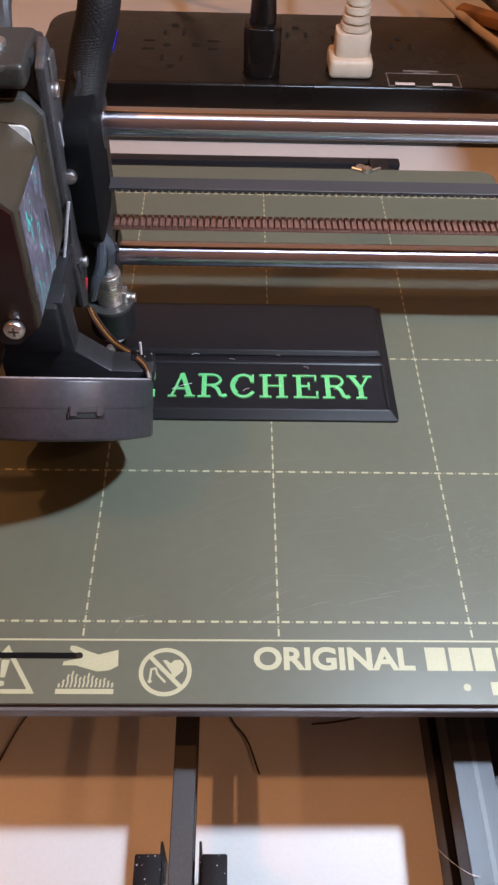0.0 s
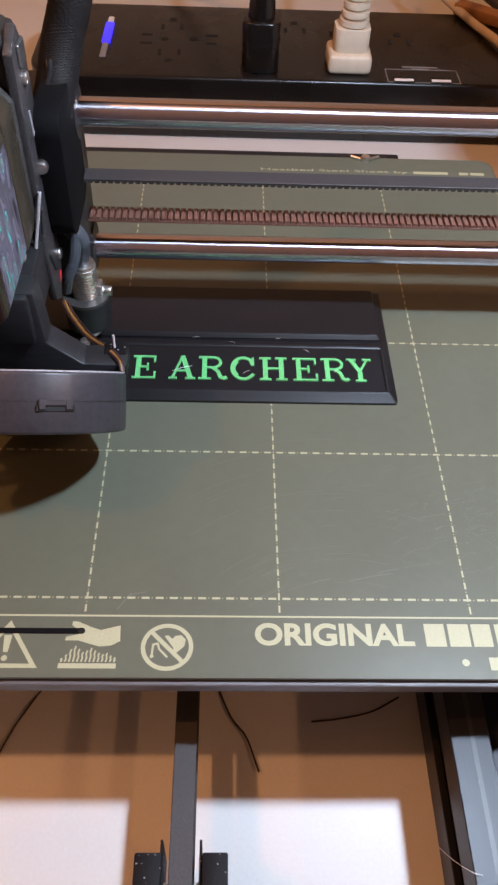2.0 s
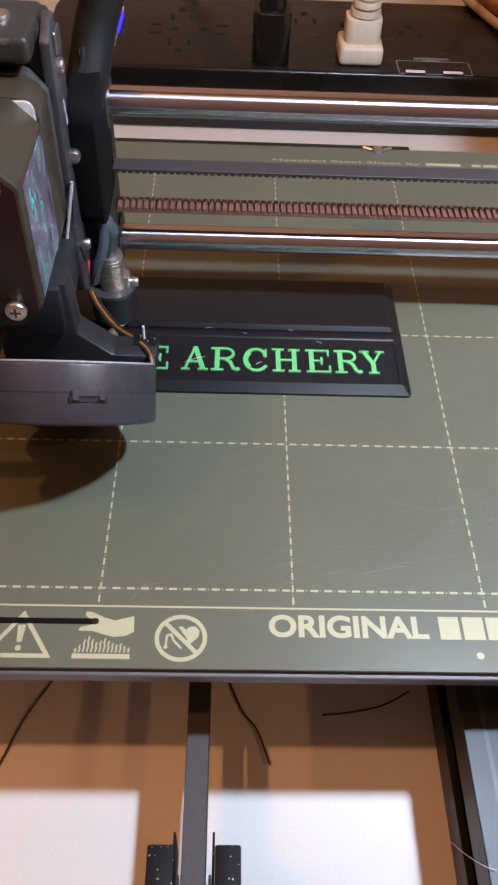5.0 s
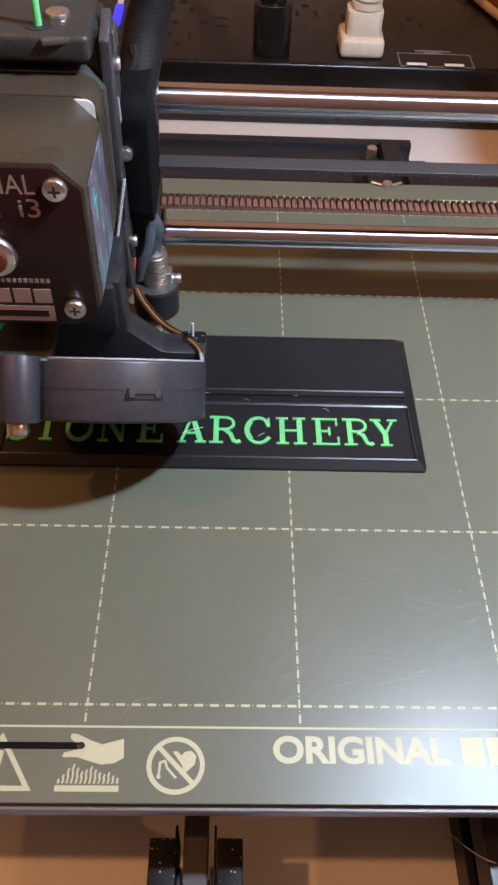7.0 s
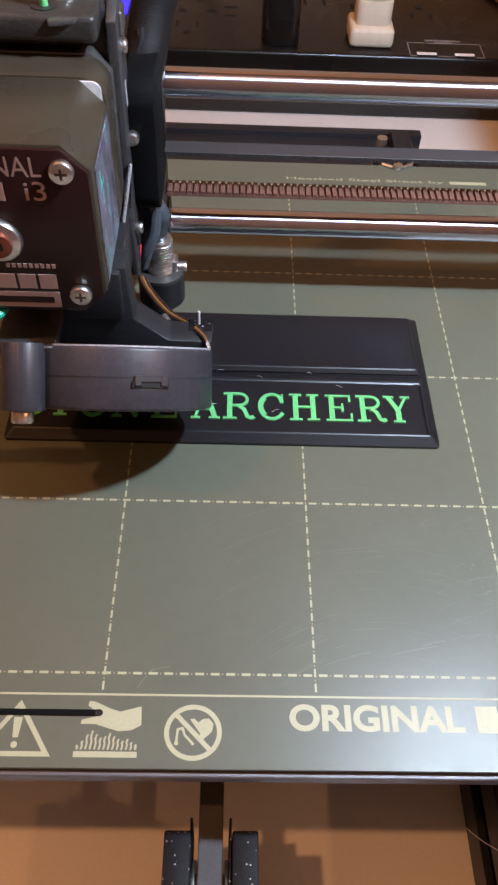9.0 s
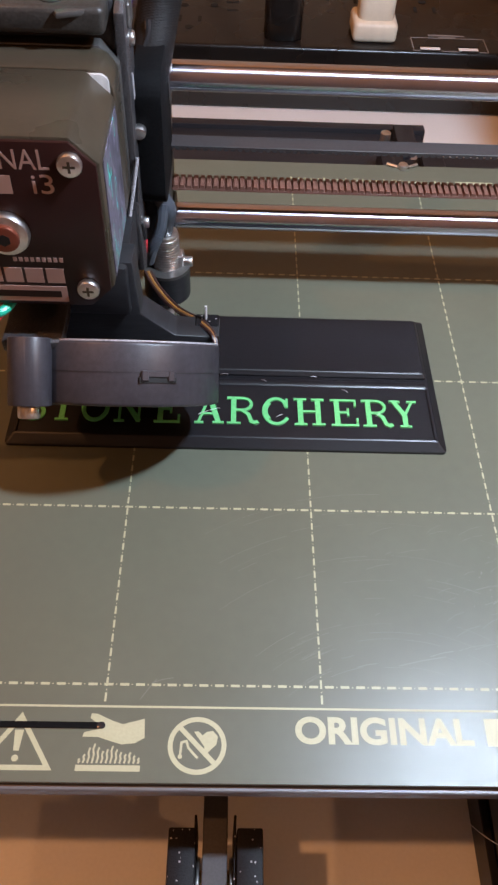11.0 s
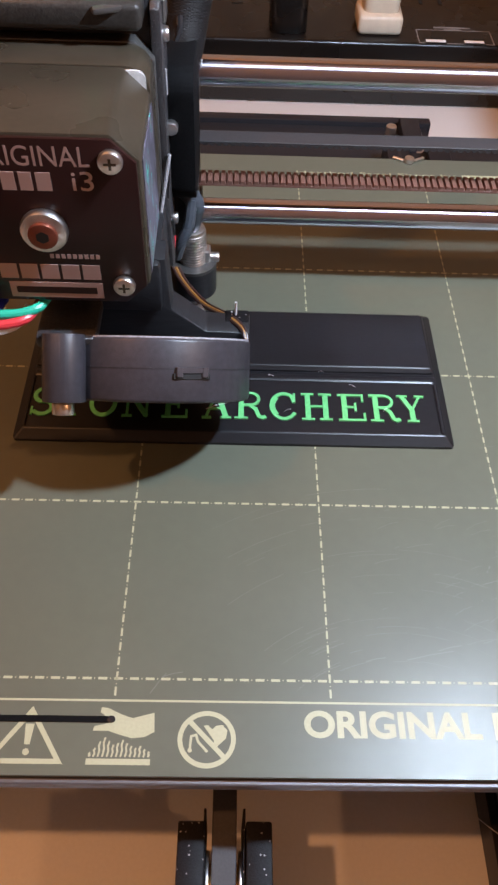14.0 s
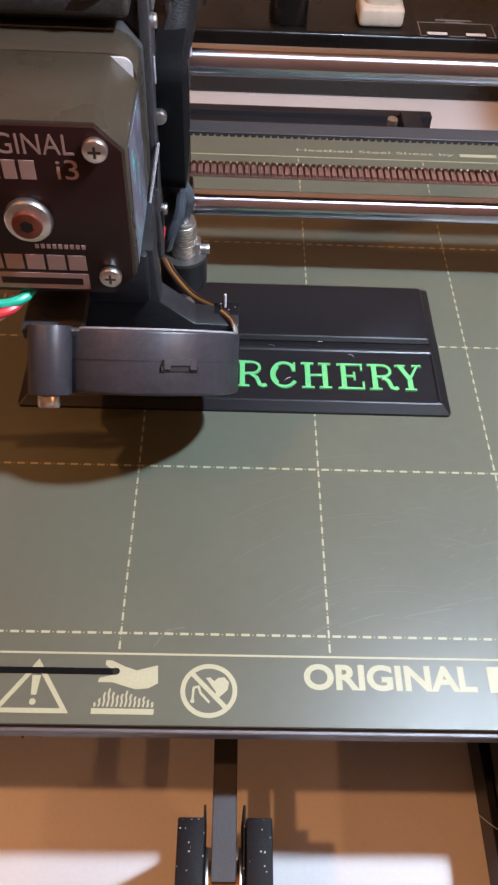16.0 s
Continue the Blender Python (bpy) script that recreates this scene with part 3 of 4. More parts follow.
# ---- the printed name plate ----
GLYPHS = {
    "A": [([(1.2, 0.6), (4.2, 10)], 0.9), ([(7.0, 0.6), (4.2, 10)], 1.9), ([(2.2, 3.6), (6.2, 3.6)], 0.9), ([(0, 0.45), (2.7, 0.45)], 0.9), ([(5.3, 0.45), (8.6, 0.45)], 0.9)],
    "R": [([(1.9, 0.5), (1.9, 9.6)], 1.9), ([(0, 0.45), (3.9, 0.45)], 0.9), ([(0, 9.55), (4.2, 9.55), *arc(4.4, 7.35, 2.5, 2.2, 90, -90, 10), (2.0, 5.15)], 1.1), ([(4.4, 5.0), (6.0, 3.6), (6.9, 1.0), (7.9, 0.6), (8.8, 1.1)], 1.5)],
    "C": [([(7.0, 6.4), *arc(4.1, 5.0, 3.5, 4.6, 52, 308, 18), (7.2, 2.6)], 1.3), ([(7.1, 6.3), (7.1, 9.7)], 0.8), (arc(4.1, 5.0, 3.2, 4.1, 130, 230, 10), 1.9)],
    "H": [([(1.9, 0.4), (1.9, 9.6)], 1.9), ([(7.2, 0.4), (7.2, 9.6)], 1.9), ([(1.9, 5.1), (7.2, 5.1)], 0.95)] + [([(x, y), (x + 3.8, y)], 0.9) for x in (0, 5.3) for y in (0.45, 9.55)],
    "E": [([(1.9, 0.4), (1.9, 9.6)], 1.9), ([(0, 0.45), (8.0, 0.45)], 0.9), ([(0, 9.55), (7.7, 9.55)], 0.9), ([(1.9, 5.1), (5.2, 5.1)], 0.9), ([(7.5, 9.9), (7.5, 7.2)], 0.8), ([(7.8, 0.1), (7.8, 3.0)], 0.8), ([(5.2, 6.6), (5.2, 3.6)], 0.8)],
    "Y": [([(4.3, 0.4), (4.3, 4.6)], 1.9), ([(1.5, 9.5), (4.3, 4.4)], 1.8), ([(7.1, 9.5), (4.3, 4.4)], 0.9), ([(0, 9.55), (3.4, 9.55)], 0.9), ([(5.5, 9.55), (8.5, 9.55)], 0.9), ([(2.5, 0.45), (6.1, 0.45)], 0.9)],
    "S": [([*arc(3.7, 7.2, 2.6, 2.4, 30, 250, 14), *arc(3.7, 2.8, 2.8, 2.4, 70, -150, 14)], 1.5), ([(6.3, 7.0), (6.3, 9.8)], 0.7), ([(0.8, 0.2), (0.8, 3.0)], 0.7)],
    "T": [([(4.0, 0.4), (4.0, 9.6)], 1.9), ([(0.2, 9.55), (7.8, 9.55)], 0.9), ([(0.4, 9.9), (0.4, 7.2)], 0.8), ([(7.6, 9.9), (7.6, 7.2)], 0.8), ([(2.1, 0.45), (5.9, 0.45)], 0.9)],
    "O": [(arc(4.2, 5.0, 3.5, 4.5, 0, 348, 28), 1.5)],
    "N": [([(1.5, 0.4), (1.5, 9.6)], 0.9), ([(7.2, 0.2), (7.2, 9.6)], 0.9), ([(1.5, 9.5), (7.2, 0.6)], 1.8), ([(0, 0.45), (3.0, 0.45)], 0.9), ([(0, 9.55), (2.6, 9.55)], 0.9), ([(5.7, 9.55), (8.7, 9.55)], 0.9)],
}
LETTERS = (("S", -83.6, 6.9), ("T", -75.7, 8.0), ("O", -66.4, 8.3), ("N", -56.5, 8.6), ("E", -44.9, 7.6), ("A", -33.1, 8.6), ("R", -23.6, 9.2), ("C", -13.3, 8.0), ("H", -3.7, 9.0), ("E", 7.2, 8.1), ("R", 16.6, 8.7), ("Y", 25.0, 8.2))
SPAN = {"A": 8.6, "R": 8.8, "C": 7.6, "H": 9.1, "E": 8.2, "Y": 8.5, "S": 6.9, "T": 8.0, "O": 8.4, "N": 8.7}


def stepped(x0, x1, y0, y1, z0, z1, slope, r=1.2):
    """A slab whose sides lean in by slope towards its top."""
    low, top = rounded(x0, x1, y0, y1, r, 4), rounded(x0 + slope, x1 - slope, y0 + slope, y1 - slope, r * 0.6, 4)
    bm = bmesh.new()
    a = [bm.verts.new((x, y, z0)) for x, y in low]
    b = [bm.verts.new((x, y, z0 + min(0.9, (z1 - z0) * 0.35))) for x, y in low]
    c = [bm.verts.new((x, y, z1)) for x, y in top]
    n = len(a)
    for p, q in ((a, b), (b, c)):
        for i in range(n):
            bm.faces.new((p[i], p[(i + 1) % n], q[(i + 1) % n], q[i]))
    bm.faces.new(c)
    bm.faces.new(list(reversed(a)))
    return bevel(bm, 0.25, 1, [e for e in bm.edges if abs(e.verts[0].co.z - z1) < 1e-6 and abs(e.verts[1].co.z - z1) < 1e-6])


def name_plate():
    pl = thing("name_plate", -23, 98, 0.03, "glossy black printed plate with green lettering", "name plate")
    base = part("base_slab", stepped(-87.2, 40.6, 70.4, 126.2, 0.03, 3.0, 2.6), M_PRINT, pl, "glossy black bevelled slab", smooth=0.2)
    part("raised_panel", stepped(-84.4, 37.8, 97.4, 123.6, 3.0, 4.7, 1.1), M_PRINT, pl, "glossy black raised panel", smooth=0.2)
    part("border_ridge", stepped(-84.2, 37.6, 93.4, 96.2, 3.0, 3.5, 0.7, 0.5), M_PRINT, base, smooth=0.2)
    for x0, x1 in ((-84.6, -83.7), (36.8, 37.7)):
        part("border_ridge", box(x0, x1, 73.4, 93.2, 3.0, 3.5, 0.2, 1), M_PRINT, base)
    for ch, x, w in LETTERS:
        bm = bmesh.new()
        k = w / SPAN[ch]
        for i, (pts, width) in enumerate(GLYPHS[ch]):
            merge(bm, ribbon([(x + px * k, 77.6 + py * 1.07) for px, py in pts], width * 0.82, 3.0, 3.45 + 0.012 * i, closed=(ch == "O")))
        part("letter", bm, M_GREEN, pl, smooth=0.4)
    # stray strings of plastic on the ridge
    for x, y, z, l, a in ((-26, 97.2, 3.6, 2.6, 8), (-13.5, 95.2, 3.7, 1.8, -12), (2.0, 97.0, 3.7, 1.5, 5), (11.0, 92.0, 3.6, 2.0, -25), (-32, 81, 3.5, 7, 24), (-9, 80.5, 3.5, 2.4, 35), (20.5, 81.5, 3.5, 2.0, 48)):
        b = radians(a)
        part("plastic_string", cable([(x, y, z), (x + l / 2 * math.cos(b), y + l / 2 * math.sin(b), z + 0.25), (x + l * math.cos(b), y + l * math.sin(b) - 0.3, z + 0.1)], 0.07, 6, 5), M_WIRE_W, pl, "thin pale string")
    return pl


PLATE = name_plate()


def purge_strip():
    th = thing("purge_strip", -100, -9.6, 0.03, "thin black extruded priming line on the bed", "plastic strip")
    bm = ribbon([(-150, -9.9), (-110, -9.8), (-70, -9.7), (-50.6, -9.7)], 1.4, 0.03, 0.42)
    part("strip", bm, M_BLOCK, th)
    part("strip_end", turned(prism(arc(0, 0, 0.95, 0.8, 0, 340, 14), 0.6, 0.2, 2), place(-50.2, -9.7, 0.03)), M_GLOSS, th, "shiny bead at its end")
    return th


PURGE = purge_strip()

# ---- extruder on its carriage (place at carriage position 0) ----
MX, MZ = -69.2, 76.75


def octagon(half, cut):
    h, c = half, half - cut
    return [(h, -c), (h, c), (c, h), (-c, h), (-h, c), (-h, -c), (-c, -h), (c, -h)]


def block_y(points, y0, y1, r=0.3):
    """An outline in x, z about the motor's axis, drawn from y0 back to y1."""
    bm = prism(points, y1 - y0, r, 2)
    return turned(bm, Matrix.Translation((MX, y1, MZ)) @ Matrix.Rotation(radians(90), 4, "X"))


def on_face(bm, x, z, y=43.1):
    """Lays flat lettering upright against the motor's front."""
    return turned(bm, Matrix.Translation((x, y, z)) @ Matrix.Rotation(radians(90), 4, "X"))


def screw_y(name, x, z, y, r, parent, label="steel cap screw"):
    s = part(name, tube((x, y, z), (x, y - 2.0, z), r, 24, edge=0.6), M_SCREW, parent, label)
    part("screw_cross", box(x - r * 0.5, x + r * 0.5, y - 2.06, y - 1.6, z - 0.28, z + 0.28), M_MOTOR, s, smooth=0)
    part("screw_cross", box(x - 0.28, x + 0.28, y - 2.07, y - 1.6, z - r * 0.5, z + r * 0.5), M_MOTOR, s, smooth=0)
    return s


def extruder():
    ex = thing("extruder", -60, 90, 3, "black printer extruder with motor, blower and cables", "extruder")
    motor = part("motor", block_y(octagon(21.15, 5.6), 44.0, 71.0, 0.9), M_MOTOR, ex, "dark square stepper motor")
    part("motor_core", block_y(rounded(-20.9, 20.9, -20.9, 20.9, 5.4, 6), 71.6, 82.0, 0.3), M_MOTOR, motor)
    part("motor_flange", block_y(octagon(21.15, 4.2), 82.0, 86.0, 0.3), M_CAP, motor)
    part("core_face", block_y(rounded(-20.15, 20.15, -20.15, 20.15, 2.0, 6), 70.9, 71.7, 0.15), M_BARE, motor, "bright bare metal corners")
    label = part("label_plate", block_y(octagon(20.4, 4.9), 43.2, 44.1, 0.2), M_LABEL, motor, "dark maroon label with pale print")
    part("word", on_face(lettering("ORIGINAL", 4.4, 24.0, 0.05), -82.0, 91.2), M_LABELINK, label)
    for x0, x1 in ((-86.0, -83.2), (-82.4, -79.6), (-78.8, -76.0), (-75.2, -72.6), (-71.8, -68.8)):
        part("brand_bar", box(x0 + 2.6, x1 + 2.6, 43.05, 43.15, 85.6, 89.8), M_LABELINK, label, smooth=0)
    part("word", on_face(lettering("i3", 4.4, 4.3, 0.05), -62.0, 85.8), M_LABELINK, label)
    for i in range(5):
        part("brand_bar", box(-81.2 + 4.6 * i, -81.2 + 4.6 * i + 3.9, 43.05, 43.15, 62.8, 66.8), M_LABELINK, label, smooth=0)
    part("brand_panel", box(-79.8, -58.8, 43.05, 43.15, 57.4, 61.8), M_LABELINK, label, smooth=0)
    part("brand_bar", box(-78.4, -60.2, 42.98, 43.06, 58.7, 60.5), M_LABEL, label, smooth=0)
    for i in range(9):
        part("serial_bar", box(-69.4 + 1.25 * i, -68.6 + 1.25 * i, 43.05, 43.15, 68.6, 69.7), M_LABELINK, label, smooth=0)
    for z in (62.0, 93.1):
        for x in (-53.75, -84.65):
            screw_y("corner_screw", x, z, 43.2, 2.5, motor)
    boss = part("shaft_boss", tube((MX, 43.2, MZ), (MX, 40.6, MZ), 5.0, 32, edge=0.8), M_SCREW, motor, "round steel boss")
    part("shaft_end", tube((MX, 40.7, MZ), (MX, 39.4, MZ), 3.2, 24, edge=0.5), M_SHAFT, boss, "red-brown shaft end")
    part("shaft_recess", tube((MX, 39.35, MZ), (MX, 39.8, MZ), 1.5, 6), M_HOLE, boss)
    part("foil_sticker", turned(box(-0.15, 0.15, 46.5, 69.0, 62.4, 91.0, 0.05, 1), place(-47.95, 0, 0)), M_HOLO, motor, "rainbow hologram foil sticker")
    # extruder body behind the motor
    body = part("extruder_body", box(-92, -48.6, 86, 101, 40, 106, 1.6, 2), M_PLASTIC, ex, "matt black printed extruder body")
    part("body_cover", box(-97, -50, 79, 100, 101, 107.0, 1.5, 3), M_COVER, ex, "black printed cover")
    part("cover_notch", turned(box(-4.5, 4.5, -1.1, 1.1, -0.8, 0.6, 0.5, 2), place(-56, 79.6, 106, 0, 0, 20)), M_CAP, body)
    part("side_web", turned(prism([(84, 104), (92, 108), (97, 100), (97, 40), (90, 30), (84, 34), (82, 50), (84.5, 60)], 2.4, 0.5, 2), Matrix(((0, 0, 1, -48.8), (1, 0, 0, 0), (0, 1, 0, 0), (0, 0, 0, 1)))), M_ROUGH, body, "glittery black side plate")
    for y, z in ((90.5, 96.0), (93.0, 44.0)):
        part("side_screw", tube((-47.0, y, z), (-45.2, y, z), 1.7, 16, edge=0.4), M_SCREW, body, "small steel screw")
    part("side_screw", tube((-45.7, 90.8, 73.4), (-45.7, 88.4, 73.2), 1.8, 16, edge=0.5), M_SCREW, body, "small steel screw")
    shoulder = [(-66, 104), (-53, 104), (-49.5, 101.5), (-46.8, 95), (-46.8, 82), (-66, 82)]
    part("body_shoulder", turned(prism(shoulder, 11, 0.8, 2), Matrix(((1, 0, 0, 0), (0, 0, 1, 86.3), (0, 1, 0, 0), (0, 0, 0, 1)))), M_ROUGH, body, "rough black sloping shoulder")
    part("nut_trap", box(-49.5, -45.6, 88, 94, 99, 104.5, 0.4, 1), M_CAP, body)
    carriage = part("carriage_block", box(-72, -40.2, 101, 126, 22, 82, 1.2, 2), M_PLASTIC, ex, "black printed sliding carriage")
    part("carriage_side", turned(prism(rounded(90.5, 117, 49.5, 86.5, 6, 8), 7.4, 0.8, 2), Matrix(((0, 0, 1, -47.2), (1, 0, 0, 0), (0, 1, 0, 0), (0, 0, 0, 1)))), M_BLOCK, carriage)
    part("bearing_end", tube((-60, 118, 74), (-39.6, 118, 74), 7.4, 28), M_PLASTIC, carriage)
    part("bearing_end", tube((-60, 118, 29), (-39.6, 118, 29), 7.4, 28), M_PLASTIC, carriage)
    for z in (79.5, 35.5):
        part("cable_tie", box(-41.0, -38.6, 109.5, 112.5, z - 1.0, z + 0.8, 0.4, 1), M_RIB if z > 50 else M_PLASTIC, carriage)
    # hot end and duct beneath
    part("hot_end", tube((-63, 84, 3.2), (-63, 84, 8), 0.6, 16, r2=3.6), M_BRASS, ex, "brass nozzle")
    part("heater_block", box(-73, -56, 78, 92, 8, 20, 0.5, 1), M_CAP, ex)
    part("heat_sink", tube((-63, 88, 20), (-63, 88, 45), 9, 24), M_CAP, ex)
    # blower, leaning back towards the nozzle
    tilt = Matrix.Translation((-49.0, 50.7, 26.6)) @ Matrix.Rotation(radians(-45), 4, "X")
    outline = arc(0, 0, 24.6, 24.6, -140, 170, 44) + [(-21.5, -8.0)]
    fan = part("blower", turned(turned(prism(outline, 15.6, 0.9, 3), Matrix.Translation((0, 0, -7.8))), tilt), M_FAN, ex, "dark grey plastic blower fan")
    part("blower_seam", turned(turned(prism(arc(0, 0, 24.68, 24.68, -160, 160, 48), 0.25, 0), Matrix.Translation((0, 0, 0.3))), tilt), M_PCB, fan)
    part("blower_ear", turned(prism(rounded(-25.8, -15.6, -25.2, -12.5, 4.8, 8), 16.4, 0.5, 2), tilt @ Matrix.Translation((0, 0, -8.2))), M_FAN, fan, "grey bolt post of the blower")
    part("ear_bolt", turned(tube((-20.9, -20.0, -11.4), (-20.9, -20.0, -8.0), 2.7, 20, edge=0.5), tilt), M_SCREW, fan, "pale steel bolt end")
    clip = turned(box(-4, 4, -25.2, -23.0, -0.7, 0.9, 0.25, 1), tilt @ place(0, 0, 0, 0, 0, 24.8))
    for s in (-3.3, 3.3):
        merge(clip, turned(box(s - 0.9, s + 0.9, -25.3, -23.0, -1.6, 1.0, 0.25, 1), tilt @ place(0, 0, 0, 0, 0, 24.8)))
    part("blower_clip", clip, M_FAN, fan, "moulded clip on the blower rim")
    part("clip_gap", turned(box(-4.7, 4.7, -24.8, -23.0, -2.0, -0.6, 0.1, 1), tilt @ place(0, 0, 0, 0, 0, 24.8)), M_HOLE, fan)
    part("blower_rim", turned(turned(ring(22.2, 24.1, 0, 0.5, 48), Matrix.Translation((0, 0, 7.6))), tilt), M_RIB, fan, "bright worn rim")
    part("air_duct", turned(box(-20, 6, 18, 36, -6, 6, 1, 2), tilt), M_PLASTIC, ex, "black air duct")
    # holder of the blower
    holder = part("blower_holder", box(-66.5, -47.4, 58, 90, 40, 55.2, 1.0, 2), M_PLASTIC, ex, "black printed blower holder")
    part("holder_arm", turned(prism([(-66, 25), (-26, 25), (-24.6, 27.0), (-24.6, 31.4), (-36.4, 31.6), (-45.2, 39.0), (-46.2, 55.5), (-66, 55.5)], 8.0, 0.5, 2), Matrix(((1, 0, 0, 0), (0, 0, 1, 60), (0, 1, 0, 0.0), (0, 0, 0, 1)))), M_PLASTIC, holder)
    part("holder_pad", box(-76.5, -62.0, 41, 56, 42.6, 46.2, 0.8, 2), M_ROUGH, holder, "glittery black pad")
    part("holder_tongue", box(-31.5, -24.8, 64, 69, 30.0, 31.8, 0.5, 1), M_SPARK, holder)
    part("holder_pin", tube((-28.4, 66.5, 32), (-28.4, 66.5, 36.5), 0.35, 8), M_WIRE_W, holder)
    part("holder_screw", tube((-38.6, 76, 24.0), (-38.6, 76, 26.0), 1.4, 14, edge=0.3), M_SCREW, holder)
    # height probe in its ring
    probe = part("height_probe", tube((-42.0, 103, 6), (-42.0, 103, 33.5), 3.95, 28, edge=0.5), M_SCREW, ex, "threaded steel height probe")
    for i in range(13):
        part("thread", turned(ring(3.85, 4.25, -0.28, 0.28, 24), place(-42.0, 103, 20.5 + 0.95 * i)), M_SCREW, probe)
    part("probe_clamp", turned(ring(4.3, 7.3, 10.5, 20.5, 32), place(-42.0, 103, 0)), M_PLASTIC, probe, "black clamp ring")
    part("clamp_collar", turned(ring(4.3, 7.4, 20.5, 21.6, 32), place(-42.0, 103, 0)), M_CAP, probe, "grey collar of the clamp")
    part("clamp_screw", tube((-36.8, 103.5, 22.2), (-33.8, 103.5, 22.2), 1.6, 14, edge=0.4), M_SCREW, probe)
    part("clamp_lug", box(-38.4, -36.6, 101.4, 105.6, 18, 25.6, 0.4, 1), M_SCREW, probe)
    # cables
    part("probe_cable", cable([(-42.6, 103, 32.5), (-41.2, 101, 40), (-40.8, 100, 44), (-43.5, 101, 47.5), (-48, 103, 49)], 2.7, 12), M_TUBE, ex, "grey-blue probe cable")
    part("probe_cable", cable([(-46.5, 96, 28), (-44.8, 95, 34), (-42.6, 96, 39), (-41.5, 99, 46)], 1.7, 10), M_TUBE, ex, "grey-blue probe cable")
    part("red_wire", cable([(-48.5, 92, 30), (-47.2, 91, 33), (-46.6, 93, 38)], 0.6, 8), M_WIRE_R, ex, "thin red wire")
    for dx, mat, lab in ((0.0, M_WIRE_K, "dark brown wire"), (0.9, M_WIRE_Y, "dark yellow wire"), (1.7, M_WIRE_K, "dark brown wire")):
        part("fan_wire", cable([(-47.4 + dx, 92, 27), (-44.6 + dx, 87, 25.6), (-38.6 + dx, 78, 25.4 + dx * 0.3), (-31.4 + dx, 67, 30.6 + dx * 0.3), (-27.0 + dx * 0.5, 61, 32.0), (-25.6 + dx * 0.3, 57.6, 30.6)], 0.5, 8), mat, ex, lab)
    for dx, dy, dz, mat, lab in ((0, 0, 0, M_WIRE_R, "red motor wire"), (2.5, 2.5, 1.2, M_WIRE_G, "teal motor wire"), (-9, 1.5, -0.9, M_WIRE_B, "blue motor wire"), (-3, -0.6, -1.7, M_WIRE_W, "white motor wire")):
        part("motor_wire", cable([(-112 + dx, 36 + dy, 60 + dz), (-100 + dx, 37 + dy, 56.4 + dz), (-91 + dx, 37 + dy, 54.2 + dz), (-83 + dx, 37.5 + dy, 53.4 + dz), (-77 + dx, 40 + dy, 53.4 + dz), (-74.5 + dx, 46 + dy, 53.6 + dz)], 1.15, 10), mat, ex, lab)
    part("cable_sleeve", cable([(-46, 106, 75), (-43.5, 112, 84), (-41.5, 118, 93), (-38, 122, 105), (-36.2, 130, 125), (-41, 142, 175)], 5.5, 64, 60, ripple=lambda i, k: 0.985 + 0.022 * ((i // 2 + k // 2) % 2)), M_SLEEVE, ex, "black braided cable sleeve")
    for a, b in (((-45.0, 107.5, 85.5), (-44.0, 110.5, 91.5)), ((-41.8, 109.4, 82), (-41.0, 112.4, 87.5))):
        part("sleeve_tie", cable([a, tuple((Vector(a) + Vector(b)) / 2 + Vector((0.5, 0, 0.3))), b], 0.9, 8, 4), M_GLOSS, ex, "shiny black cable tie")
    # ribs added for the body edges' highlights: two coloured pale, two glossy black
    ribs = (((-45.9, 84, 69.4), (-50.0, 77.5, 47.0), 0.5, M_RIB), ((-46.2, 84, 64), (-46.6, 82, 58), 0.35, M_GLOSS), ((-46.4, 90, 88), (-46.4, 91, 80), 0.3, M_RIB), ((-46.2, 84, 50), (-46.2, 88, 42), 0.4, M_GLOSS))
    for a, b, r, mat in ribs:
        part("glint_rib", cable([a, tuple((Vector(a) + Vector(b)) / 2), b], r, 8, 4), mat, body, "bright edge of the printed body, its highlight set as a rib")
    part("thin_cable", cable([(-60, 104, 98), (-60, 110, 108), (-57, 120, 122), (-55, 135, 165)], 2.2, 10), M_BELT, ex, "thin black cable")
    part("filament", tube((-61.6, 84, 105.5), (-60.9, 84, 190), 0.95, 14), M_GREEN, ex, "bright green filament")
    part("filament_inlet", turned(ring(1.2, 3.0, 0, 1.2, 20), place(-61.6, 84, 106)), M_PLASTIC, ex)
    part("cover_screw", tube((-58.0, 89, 106), (-58.0, 89, 108.2), 2.7, 20, edge=0.5), M_SCREW, ex, "steel cap screw")
    return ex


EXTRUDER = extruder()

# ---- power strip and what is plugged in ----


def slot(x, y, w, l, turn):
    return turned(prism(rounded(-w / 2, w / 2, -l / 2, l / 2, min(w, l) * 0.3, 3), 0.5, 0), place(x, y, -45.2, 0, 0, turn))


def socket(parent, x, y, turn):
    """Two blades and a round pin, as dark recesses."""
    c, s = math.cos(radians(turn)), math.sin(radians(turn))
    for dx, dy, w, l in ((-6.3, 3.5, 2.2, 8.2), (6.3, 3.5, 2.2, 7.2)):
        part("socket_slot", slot(x + c * dx - s * dy, y + s * dx + c * dy, w, l, turn), M_HOLE, parent)
    dx, dy = 0, -8.5
    part("socket_pin_hole", turned(prism(arc(0, 0, 2.5, 2.5, 0, 345, 16), 0.5), place(x + c * dx - s * dy, y + s * dx + c * dy, -45.2)), M_HOLE, parent)


